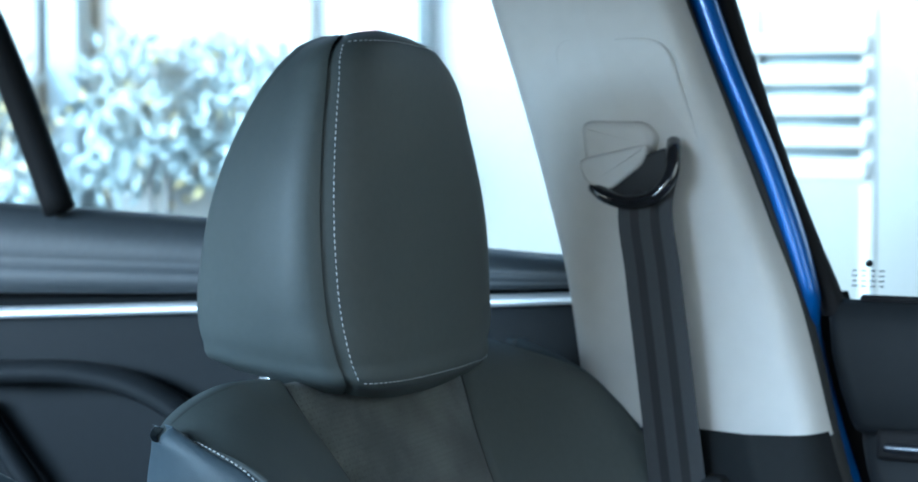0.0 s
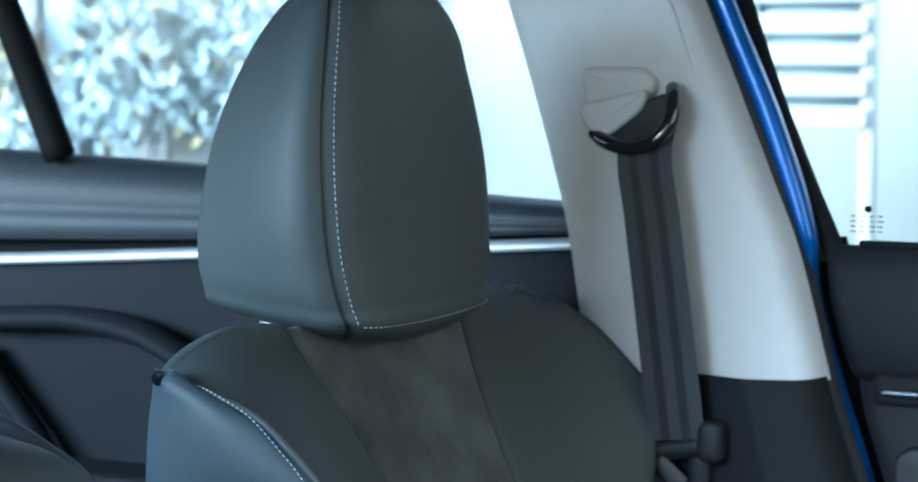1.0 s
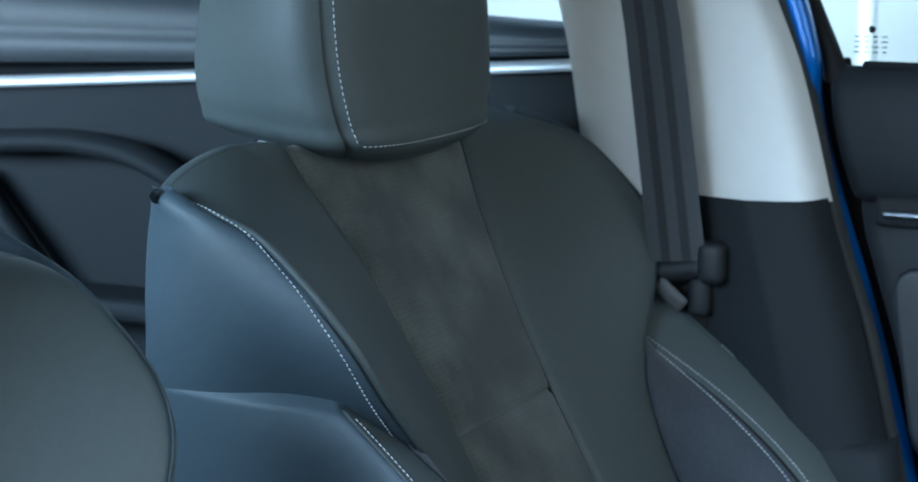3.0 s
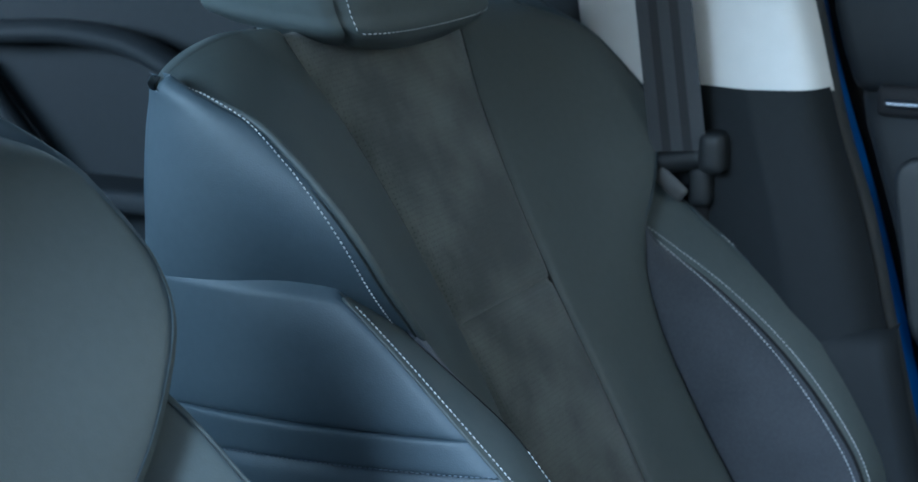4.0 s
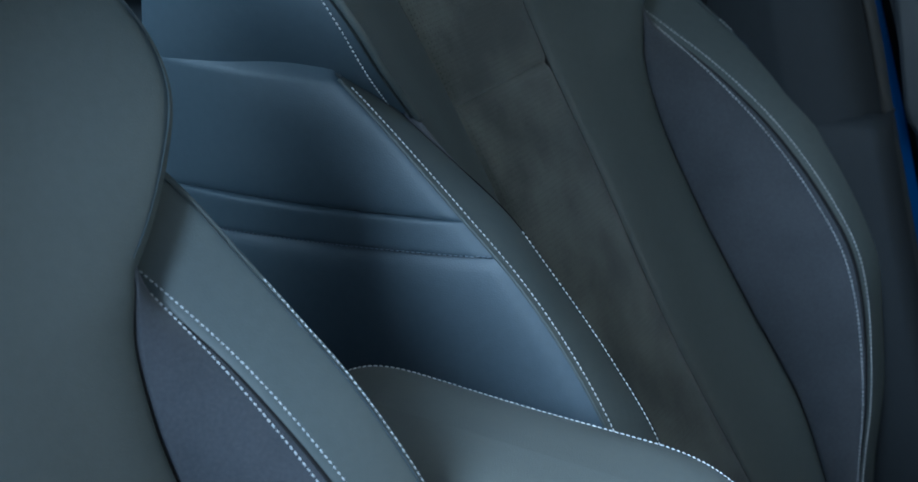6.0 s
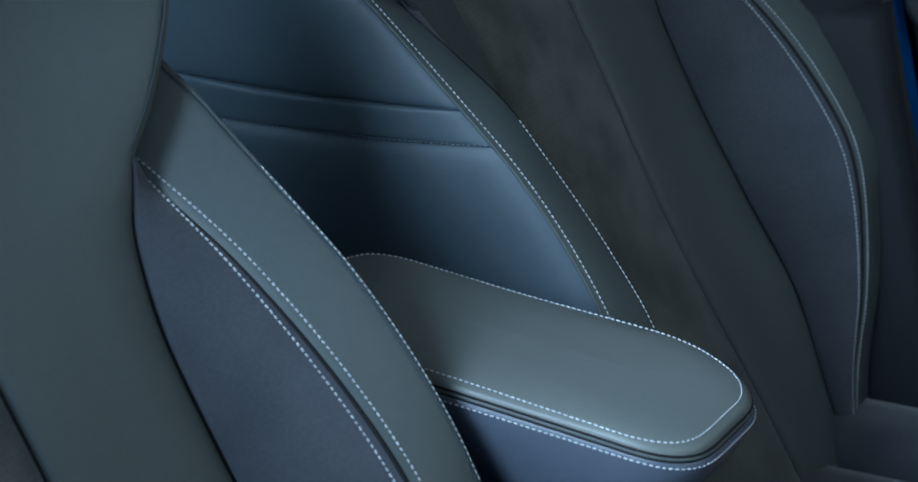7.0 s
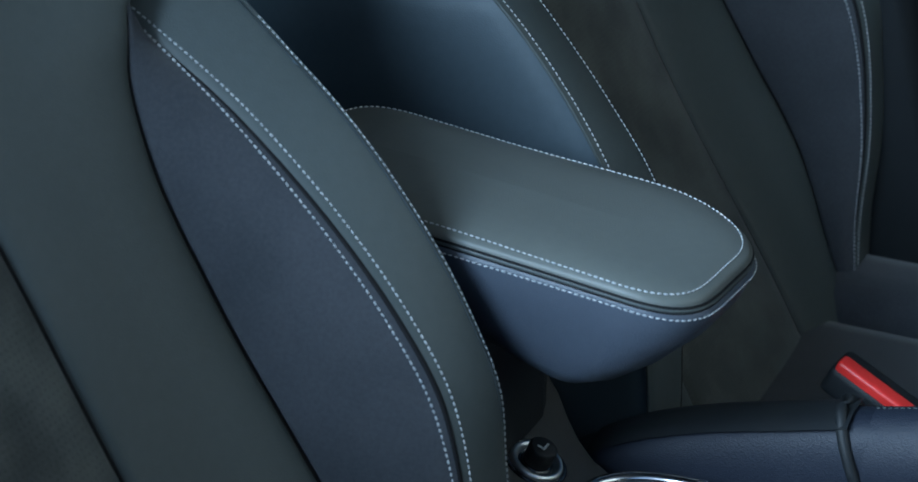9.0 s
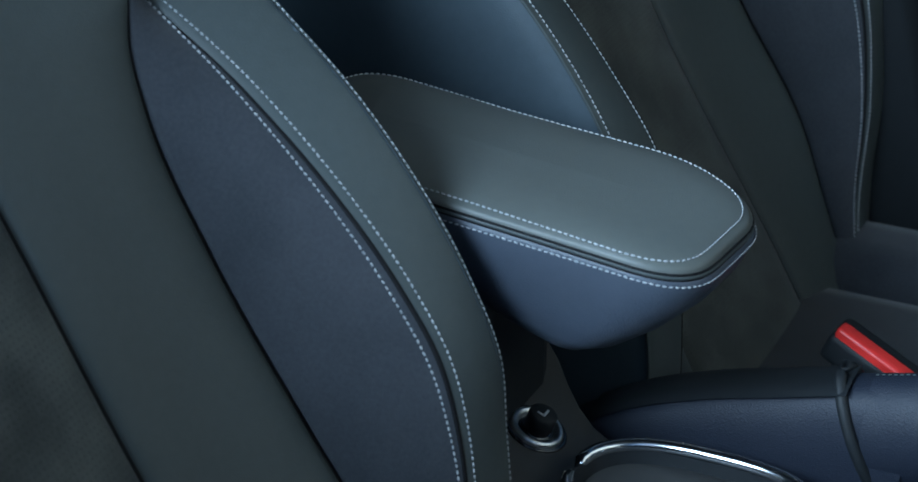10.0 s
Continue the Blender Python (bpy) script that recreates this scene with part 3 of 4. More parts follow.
seat = thing("front_seat", pose(-0.683, 1.295, 0.45), "black leather sports seat with suede insert and pale stitching", "car seat", "front seats")
backrest(seat, (0.007, -0.20, -0.36), (0.012, -0.14, -0.40))
near_seat = thing("front_seat", pose(-0.683, 0.595, 0.455), "black leather sports seat with suede insert and pale stitching", "car seat", "front seats")
backrest(near_seat, (-0.007, -0.16, -0.21), (0.0, -0.2, -0.4))
for s in (seat, near_seat):
    headrest(s)
    cushion(s)


# ---------------------------------------------------------------- car body
def ribbon(name, line, section, material, parent, label="", rows=60, toward=None):
    """A strip along a line of (x, z) points, with a cross-section of (dx, y) pairs."""
    c = spline(line, rows)
    p = np.array([[(x + dx, y, z) for dx, y in section] for x, z in c])
    return linked(name, grid_mesh(name, p), material, parent, label)


def trim_sheet(name, left, right, z0, z1, y, material, parent, label="", crease=0.55, ridge=0.006, wrap=(0.05, 0.03), rows=40, cols=60):
    """A pillar cover between two edges, x as functions of height, rounded back at both edges."""
    zs = np.linspace(z1, z0, rows)
    s = np.linspace(0, 1, cols)
    roundness = wrap[0] * np.exp(-s / 0.05) + wrap[1] * np.exp(-(1 - s) / 0.03)
    bulge = -ridge * np.maximum(0, 1 - np.abs(s - crease) / 0.45)
    p = np.array([[(left(z)[0] * (1 - a) + right(z)[0] * a, y + r + b, z) for a, r, b in zip(s, roundness, bulge)] for z in zs])
    return linked(name, grid_mesh(name, p), material, parent, label)


car = thing("car_body", pose(0, 0, 0), "blue hatchback body with dark cabin trim, doors open", "car", kind="structure")

# far B-pillar: pale upper cover, dark lower cover
PIL_L = table((1.55, -0.803), (1.37, -0.742), (1.272, -0.709), (1.2, -0.688), (1.151, -0.675), (1.069, -0.661), (1.0, -0.653), (0.38, -0.61))
PIL_R = table((1.55, -0.632), (1.367, -0.564), (1.272, -0.525), (1.233, -0.509), (1.179, -0.487), (1.133, -0.468), (1.086, -0.454), (1.02, -0.437), (0.914, -0.405), (0.82, -0.381), (0.7, -0.355), (0.5, -0.30))
pillar = thing("pillar_cover", pose(0, 0, 0), "pale grey upper and dark lower plastic covers of the door pillar", "pillar trim", kind="structure")
trim_sheet("upper_cover", PIL_L, PIL_R, 1.0195, 1.55, 1.56, PALE, pillar, "pale grey grained plastic upper cover")
trim_sheet("lower_cover", PIL_L, PIL_R, 0.38, 1.0235, 1.5615, SOFT, pillar, "dark grey lower cover", crease=0.75, ridge=0.024)
foot = []
for z, y in ((0.836, 1.56), (0.833, 1.546), (0.826, 1.541), (0.812, 1.538), (0.78, 1.536), (0.6, 1.532), (0.38, 1.525)):
    foot.append([(x, y + back, z) for x, back in ((-0.66, 0.02), (-0.64, 0.003), (-0.60, 0), (-0.45, 0), (-0.385 + (0.83 - z) * 0.25, 0.002), (-0.377 + (0.83 - z) * 0.25, 0.006), (-0.373 + (0.83 - z) * 0.25, 0.03))])
linked("pillar_foot", grid_mesh("pillar_foot", np.array(foot)), SOFT, pillar, "black plastic foot of the pillar")
plate = prism(rounded([(-0.668, 1.337), (-0.569, 1.336), (-0.500, 1.14), (-0.60, 1.14), (-0.637, 1.2)], 0.02), (1.5552, 1.566), 1, 0.0025, 3)
for vert in plate.verts:
    vert.co.y += 0.007 * min(1.0, max(0.0, (1.337 - vert.co.z) / 0.15))
part("height_adjuster_cover", plate, PALE, pillar, "pale grey adjuster cover")

# seals and painted flange along the door opening
SEAL = [(-0.642, 1.55), (-0.573, 1.367), (-0.5595, 1.334), (-0.531, 1.272), (-0.513, 1.233), (-0.483, 1.155), (-0.473, 1.126), (-0.465, 1.099), (-0.4565, 1.066), (-0.440, 1.0), (-0.411, 0.914), (-0.388, 0.82), (-0.358, 0.70), (-0.288, 0.42)]
ribbon("door_seal", SEAL, [(-0.035, 1.64), (-0.003, 1.606), (-0.0015, 1.600), (0.001, 1.596), (0.005, 1.597), (0.0068, 1.603), (0.0068, 1.615)], SEALING, car, "dark grey rubber door seal")
FLANGE = table((1.55, -0.6345, 0.0235), (1.368, -0.5635, 0.0228), (1.334, -0.5510, 0.0228), (1.225, -0.5050, 0.0225), (1.15, -0.4785, 0.0215), (1.125, -0.4695, 0.018), (1.10, -0.4620, 0.0105), (1.08, -0.4555, 0.008),
               (1.0188, -0.4395, 0.0085), (0.9392, -0.4160, 0.011), (0.8335, -0.3865, 0.0115), (0.7, -0.353, 0.011), (0.42, -0.286, 0.011))
flange = []
for z in np.linspace(1.55, 0.42, 110):
    x, w = FLANGE(z)
    deep = float(np.clip((1.13 - z) / 0.05, 0, 1))      # below the waist it turns in between the seals
    section = [(k, y * (1 - deep) + deep * (0.004 + 0.030 * max(k, 0))) for k, y in ((-0.3, 0.02), (0, 0.0035), (0.12, 0.0008), (0.4, 0), (0.62, 0.001), (0.82, 0.005), (0.94, 0.012), (1.0, 0.022))]
    flange.append([((x + w * k) * (1.602 + y) / 1.602, 1.602 + y, z) for k, y in section])
linked("painted_flange", grid_mesh("painted_flange", np.array(flange)), PAINT, car, "blue painted door flange")
ribbon("door_edge_seal", SEAL[6:], [(-0.03, 1.69), (-0.01, 1.676), (0.006, 1.675), (0.02, 1.69)], RUBBER, car, "black rubber door edge seal")


def front_door():
    """The far front door, standing ajar: window frame, glass, padded panel, pull handle."""
    d = thing("door_1", pose(0, 0, 0), "far front door standing ajar, blue outside, dark trim inside", "car door", kind="structure")
    ribbon("window_frame", [(-0.615, 1.55), (-0.551, 1.369), (-0.503, 1.234), (-0.4735, 1.163), (-0.458, 1.128), (-0.452, 1.110)],
           [(-0.010, 1.66), (-0.008, 1.638), (-0.002, 1.630), (0.007, 1.629), (0.0115, 1.634), (0.0115, 1.647)], RUBBER, d, "matt black window frame")
    pane = prism([(-0.458, 1.118), (0.55, 1.10), (0.30, 1.45), (-0.585, 1.48)], (1.648, 1.652), 1)
    g = part("pane", pane, GLASS, d, "clear side window pane", smooth=False)
    g.visible_shadow = False
    # padded waist roll, recess and lower panel as one shaped sheet
    zs = np.array([1.122, 1.1235, 1.12, 1.105, 1.08, 1.05, 1.025, 1.017, 1.013, 1.011, 1.004, 0.985, 0.96, 0.90, 0.80, 0.70, 0.6, 0.5])
    ys = np.array([1.660, 1.645, 1.632, 1.622, 1.618, 1.620, 1.626, 1.632, 1.645, 1.648, 1.640, 1.630, 1.628, 1.628, 1.630, 1.635, 1.64, 1.65])
    edge = table((1.13, -0.460), (1.08, -0.454), (1.02, -0.438), (0.914, -0.403), (0.82, -0.379), (0.7, -0.350), (0.5, -0.30))
    p = []
    for z, y in zip(zs, ys):
        x0 = edge(z)[0]
        xs = x0 + np.concatenate([[0, 0.002, 0.006, 0.012], np.linspace(0.02, 1.0, 20)])
        back = np.array([0.05, 0.02, 0.006, 0.001] + [0] * 20)
        p.append(np.stack([xs, y + back, np.full(24, z)], 1))
    linked("inner_panel", grid_mesh("inner_panel", np.array(p)), SOFT, d, "dark padded door panel")
    part("waist_seal", box((1.0, 0.008, 0.006), (0.07, 1.644, 1.1245), 0.002, 1), RUBBER, d, "black waist seal")
    # chromed pull in its recess
    part("handle_recess", box((0.30, 0.02, 0.026), (-0.262, 1.634, 1.008), 0.006, 2), RUBBER, d, "black handle recess")
    part("release_handle", box((0.20, 0.012, 0.0065), (-0.304, 1.622, 1.007), 0.003, 2), GUNMETAL, d, "dark satin release handle")
    part("pull_pocket", prism(rounded([(-0.398, 0.965), (-0.20, 0.965), (-0.20, 0.80), (-0.372, 0.80)], 0.03), (1.618, 1.64), 1, 0.006, 3), PLASTIC, d, "black grab pocket")
    part("outer_skin", prism([(-0.44, 1.118), (0.60, 1.10), (0.55, 0.35), (-0.25, 0.35)], (1.70, 1.72), 1), PAINT, d, "blue painted door skin")
    return d


front_door()


def rear_door():
    """The far rear door: quarter-light bar, glass, padded waist, bright strip, arched pull surround."""
    d = thing("door_2", pose(0, 0, 0), "far rear door with dark trim and a satin metal strip", "car door", kind="structure")
    sill = table((-1.9, 1.205), (-1.27, 1.182), (-1.028, 1.172), (-0.736, 1.152), (-0.60, 1.147))
    gap = table((-1.9, 1.075), (-1.27, 1.097), (-1.04, 1.106), (-0.736, 1.122), (-0.60, 1.13))
    strip = table((-1.9, 1.045), (-1.272, 1.0775), (-1.038, 1.093), (-0.736, 1.112), (-0.60, 1.122))
    xs = np.linspace(-1.9, -0.60, 70)
    a, g = sill(xs)[:, 0], gap(xs)[:, 0]
    p = []
    for s, y in ((0, 1.66), (0.0, 1.635), (0.04, 1.622), (0.12, 1.612), (0.3, 1.604), (0.55, 1.600), (0.62, 1.602), (0.68, 1.596), (0.9, 1.596), (0.97, 1.60), (1.0, 1.612), (1.0, 1.635)):
        p.append(np.stack([xs, np.full(70, y), a * (1 - s) + g * s], 1))
    linked("waist_pad", grid_mesh("waist_pad", np.array(p)), PAD, d, "dark padded waist")
    t = strip(xs)[:, 0]
    p = np.array([np.stack([xs, np.full(70, y), t + h], 1) for h, y in ((0.0058, 1.616), (0.0048, 1.603), (0.0, 1.5985), (-0.0040, 1.601), (-0.005, 1.618))])
    linked("metal_strip", grid_mesh("metal_strip", p), STRIP, d, "satin metal trim strip")
    lower = np.array([np.stack([xs, np.full(70, y), t * (1 - s) + 0.55 * s + h], 1) for s, h, y in
                      ((0, 0.012, 1.634), (0, 0.004, 1.620), (0, -0.004, 1.613), (0.05, 0, 1.608), (0.2, 0, 1.608), (0.5, 0, 1.612), (1, 0, 1.62))])
    part("carrier", prism([(-1.9, 1.15), (-0.6, 1.12), (-0.6, 0.4), (-1.9, 0.4)], (1.64, 1.66), 1), RUBBER, d, "black door carrier")
    linked("inner_panel", grid_mesh("inner_panel", lower), SOFT, d, "black lower door panel")
    # arched surround of the pull, ledge and pocket
    arch = spline([(-1.75, 1.585, 0.98), (-1.5, 1.582, 1.02), (-1.256, 1.578, 1.024), (-1.152, 1.576, 1.028), (-1.088, 1.576, 1.018), (-1.041, 1.578, 0.996), (-0.98, 1.582, 0.95), (-0.93, 1.585, 0.88)], 60)
    tube("pull_surround", arch, 0.012, SOFT, d, "dark rounded pull surround", sides=12, flat=1.6)
    tube("pocket_edge", spline([(-1.29, 1.584, 0.99), (-1.25, 1.583, 0.945), (-1.205, 1.582, 0.89), (-1.19, 1.582, 0.86)], 24), 0.011, SOFT, d, "dark pocket edge", sides=10, flat=1.3)
    part("arm_ledge", box((0.75, 0.07, 0.022), (-1.02, 1.575, 0.878), 0.009, 3), SOFT, d, "dark padded arm ledge")
    # window: bar of the quarter light, seal, pane
    bar = spline([(-1.40, 1.61, 1.55), (-1.268, 1.608, 1.325), (-1.204, 1.608, 1.1795)], 30)
    tube("window_bar", bar, 0.0155, RUBBER, d, "black window divider", sides=10)
    g = part("pane", prism([(-1.9, 1.19), (-0.62, 1.13), (-0.72, 1.5), (-1.85, 1.5)], (1.648, 1.652), 1), GLASS, d, "clear rear side window pane", smooth=False)
    g.visible_shadow = False
    part("outer_skin", prism([(-1.95, 1.17), (-0.62, 1.13), (-0.62, 0.35), (-1.95, 0.35)], (1.70, 1.72), 1), PAINT, d, "blue painted door skin")
    return d


rear_door()

# roof, floor, tail, scuttle and near-side body close the cabin
shell_parts = [
    ("headliner", box((2.40, 1.36, 0.03), (-0.90, 0.945, 1.545), 0.01, 2), HEADLINER, "pale grey headliner"),
    ("roof_skin", box((2.46, 1.46, 0.02), (-0.92, 0.945, 1.575), 0.01, 2), PAINT, "blue painted roof"),
    ("floor_pan", box((3.2, 1.50, 0.04), (-0.55, 0.945, 0.29), 0.0), CARPET, "black carpeted floor"),
    ("tail_panel", box((0.05, 1.46, 0.85), (-2.1, 0.945, 0.72), 0.01, 1), PLASTIC, "dark tail panel"),
    ("dashboard", box((0.35, 1.40, 0.45), (0.85, 0.945, 0.82), 0.08, 4), PLASTIC, "black dashboard"),
    ("far_sill", box((2.9, 0.12, 0.12), (-0.5, 1.66, 0.36), 0.02, 2), PAINT, "blue painted sill"),
    ("near_sill", box((2.9, 0.12, 0.12), (-0.5, 0.24, 0.36), 0.02, 2), PAINT, "blue painted sill"),
    ("near_rear_flank", box((1.35, 0.05, 0.85), (-1.42, 0.25, 0.74), 0.02, 2), SOFT, "dark rear door on the near flank"),
    ("near_front_door", prism([(-0.74, 0.985), (0.62, 0.985), (0.55, 0.35), (-0.74, 0.35)], (0.19, 0.27), 1, 0.02, 3), SOFT, "dark near front door"),
    # added out of view to keep front-left sky light off the near seat
    ("near_light_block", prism([(0.06, 1.53), (0.95, 1.53), (0.95, 0.985), (0.44, 0.985)], (0.19, 0.27), 1, 0.02, 3), SOFT, "unseen dark panel added to block light from the near front"),
    ("near_pillar", box((0.10, 0.05, 1.2), (-0.80, 0.27, 0.95), 0.02, 2, Matrix.Rotation(radians(-8), 4, "Y")), PALE, "pale near pillar cover"),
    ("front_pillar", box((0.07, 0.07, 0.75), (0.52, 1.58, 1.28), 0.02, 2, Matrix.Rotation(radians(-46), 4, "Y")), PALE, "pale windscreen pillar"),
    ("near_front_pillar", box((0.07, 0.07, 0.75), (0.52, 0.31, 1.28), 0.02, 2, Matrix.Rotation(radians(-46), 4, "Y")), PALE, "pale windscreen pillar"),
]
for name, bm, mat, label in shell_parts:
    part(name, bm, mat, car, label)


# added out of view; it filters the sun that reaches the far rear door
tint = thing("dimming_pane", pose(0, 0, 0), "unseen tinted pane added to dim light from the near rear", "car window", kind="structure")
part("pane", prism([(-2.05, 1.16), (-0.82, 1.16), (-0.86, 1.53), (-1.9, 1.53)], (0.248, 0.252), 1), TINTED, tint, "tinted pane", smooth=False)


# ---------------------------------------------------------------- seat belt
def seat_belt():
    b = thing("seat_belt", pose(0, 0, 0), "black ribbed seat belt hanging from its pillar guide", "seat belt")
    c = spline([(-0.575, 1.54, 1.222), (-0.5745, 1.528, 1.205), (-0.566, 1.522, 1.15), (-0.558, 1.522, 1.09), (-0.551, 1.524, 1.03), (-0.545, 1.528, 0.972)], 50)
    wide = np.linspace(0.046, 0.0475, 50)[:, None]

    def band(name, s0, s1, proud, mat):
        s = np.linspace(s0, s1, 7)[None, :]
        p = np.stack([c[:, None, 0] + s * wide, c[:, None, 1] - proud + 0 * s + 0.004 * s ** 2, c[:, None, 2] + s * wide * 0.10], 2)
        linked(name, grid_mesh(name, p), mat, b)
    band("webbing", -0.5, 0.5, 0, WEB)
    for s0 in (-0.27, 0.10):
        band("rib", s0, s0 + 0.16, 0.0004, WEB_DARK)
    return b


seat_belt()
guide = thing("belt_guide", pose(0, 0, 0), "pale grey belt guide cap with a black slot ring", "belt guide")
cap = rounded([(-0.637, 1.269), (-0.583, 1.269), (-0.571, 1.256), (-0.584, 1.226), (-0.630, 1.222)], 0.010)
part("cap", prism(cap, (1.541, 1.562), 1, 0.007, 4), PALE, guide)
lip = rounded([(-0.635, 1.238), (-0.574, 1.252), (-0.577, 1.236), (-0.607, 1.213), (-0.628, 1.219)], 0.008)
part("lip", prism(lip, (1.531, 1.560), 1, 0.004, 4), PALE, guide)
part("slot", prism(rounded([(-0.624, 1.224), (-0.557, 1.250), (-0.554, 1.222), (-0.575, 1.207), (-0.61, 1.209)], 0.008), (1.534, 1.552), 1, 0.002, 2), PLASTIC, guide, "black belt slot")
tube("ring", spline([(-0.557, 1.545, 1.252), (-0.5525, 1.532, 1.244), (-0.552, 1.526, 1.228), (-0.562, 1.522, 1.212), (-0.585, 1.524, 1.205), (-0.61, 1.53, 1.210), (-0.622, 1.54, 1.216)], 40), 0.0062, GLOSS, guide, "black slot ring", sides=10)

stalk = thing("belt_anchor", pose(0, 0, 0), "black belt end fitting with a steel tongue beside the seat", "belt anchor")
tube("arm", spline([(-0.62, 1.545, 0.962), (-0.57, 1.540, 0.960), (-0.525, 1.538, 0.968)], 16), 0.010, PLASTIC, stalk, sides=12)
part("boss", box((0.022, 0.03, 0.034), (-0.518, 1.54, 0.972), 0.009, 4), PLASTIC, stalk)
part("tongue", box((0.030, 0.005, 0.014), (-0.552, 1.532, 0.944), 0.003, 2, Matrix.Rotation(radians(40), 4, "Y")), CONSOLE, stalk, "steel belt tongue")
part("lower_boss", box((0.018, 0.02, 0.034), (-0.530, 1.545, 0.943), 0.007, 3), PLASTIC, stalk)
tube("strap", spline([(-0.535, 1.55, 0.94), (-0.54, 1.555, 0.85), (-0.54, 1.555, 0.70)], 20), 0.012, RUBBER, stalk, sides=8, flat=0.3)


# ---------------------------------------------------------------- centre armrest
def armrest():
    """A padded lid over a deep tapering box, with a double-stitched welt round its top edge."""
    a = thing("armrest", pose(0, 0, 0), "dark leather centre armrest with pale double stitching", "armrest")
    y0, y1 = 0.868, 0.996
    mid, half = (y0 + y1) / 2, (y1 - y0) / 2
    # outline of the lid from above, rounded at the nose
    out = rounded([(-0.545, mid - half), (-0.286, mid - half), (-0.279, mid + half - 0.03), (-0.325, mid + half), (-0.545, mid + half)], 0.035, 9)
    out = np.array(out)
    loop = np.concatenate([out, out[:1]])
    path = even(np.column_stack([loop, np.zeros(len(loop))]), 0.006)[:, :2]
    cen = np.array([-0.43, mid])

    def height(x):
        return 0.774 + 0.022 * np.clip((-0.28 - x) / 0.2, 0, 1.4) ** 0.9 - 0.003 * np.clip((x + 0.32) / 0.05, 0, 1) ** 2

    def ring(inset, dz):
        d = cen - path
        ln = np.linalg.norm(d, axis=1, keepdims=True)
        q = path + d / ln * np.minimum(inset, ln * 0.9999)
        return np.column_stack([q, height(q[:, 0]) + dz])
    top = [ring(i, z) for i, z in ((0.0012, -0.0015), (0.0003, 0.0), (0.003, 0.0025), (0.008, 0.0042), (0.016, 0.0058), (0.028, 0.007), (0.04, 0.0078))]
    spine = np.column_stack([np.clip(path[:, 0], -0.50, -0.345), np.full(len(path), mid)])
    for k in (0.35, 0.7, 1.0):
        q = top[6][:, :2] * (1 - k) + spine * k
        top.append(np.column_stack([q, height(q[:, 0]) + 0.0078 + 0.0012 * k]))
    top = np.array(top)
    # the lid's brightness from above is painted in by the paler leather
    linked("lid", grid_mesh("lid", top, closed_u=True), LID_LIT, a, "leather lid with its lit top painted paler")
    welt = np.array([ring(i, z) for i, z in ((0.0008, -0.001), (-0.0008, -0.0018), (-0.0008, -0.003), (0.0004, -0.0038))])
    linked("welt", grid_mesh("welt", welt, closed_u=True), LEATHER, a)
    # the box under it, drawn in towards its foot
    body = []
    for z, inset in ((-0.0038, 0.0004), (-0.0046, -0.001), (-0.008, -0.0016), (-0.022, 0.0), (-0.042, 0.005), (-0.057, 0.013), (-0.066, 0.026), (-0.070, 0.045), (-0.0705, 0.062)):
        r = ring(inset, z)
        nose = np.clip((r[:, 0] + 0.40) / 0.12, 0, 1)
        r[:, 0] -= nose * np.clip((-0.012 - z) / 0.06, 0, 1) ** 1.3 * 0.055
        body.append(r)
    # the box's bluer colour carries the sky light on its side
    linked("box", grid_mesh("box", np.array(body), closed_u=True), ARM_SKYLIT, a)
    part("foot", box((0.13, 0.10, 0.16), (-0.47, mid, 0.665), 0.02, 2), PLASTIC, a, "black hinge foot")
    for inset, dz, o in ((0.0060, 0.0037, (0, 0, 1)), (-0.0017, -0.0068, None)):
        r = ring(inset, dz)
        r = np.concatenate([r, r[:1]])
        d = r[:, :2] - cen
        outs = np.column_stack([d / np.linalg.norm(d, axis=1, keepdims=True), np.full(len(d), 0.1)]) if o is None else np.array(o)
        stitching("lid_stitching", r, a, outs, pitch=0.0034, length=0.0024)
    for dz, rad in ((-0.0010, 0.0008), (-0.0038, 0.0009)):
        r = ring(0.0003, dz)
        tube("welt_groove", r, rad, RUBBER, a, sides=6, closed=True)
    return a


armrest()


# ---------------------------------------------------------------- centre console, hand brake, buckle
console = thing("centre_console", pose(0, 0, 0), "dark plastic console with cup holders between the seats", "console")
far_edge = table((-0.62, 1.03), (-0.455, 1.024), (-0.418, 1.006), (-0.386, 0.970), (-0.349, 0.949), (-0.3, 0.943), (-0.2, 0.945), (0.55, 0.96))
p = []
for x in np.linspace(-0.62, 0.55, 90):
    top = 0.630 + 0.40 * np.clip(-0.385 - x, -0.02, 0.09) - 0.01 * np.clip((x + 0.1) / 0.4, 0, 1)
    far = float(far_edge(x)[0])
    half = 0.075
    near = 0.94 - half
    row = [(x, near - 0.01, 0.32), (x, near - 0.004, top - 0.03), (x, near, top - 0.008), (x, near + 0.008, top)]
    row += [(x, near * (1 - s) + far * s, top + 0.001) for s in (0.25, 0.5, 0.75)]
    row += [(x, far - 0.006, top), (x, far - 0.001, top - 0.004), (x, far + 0.002, top - 0.03), (x, far + 0.006, 0.32)]
    p.append(row)
p = np.array(p)
linked("side_panel", grid_mesh("side_panel", p[:, :3]), PLASTIC, console, "black side panel")
linked("side_panel", grid_mesh("side_panel", p[:, -3:]), PLASTIC, console, "black side panel")
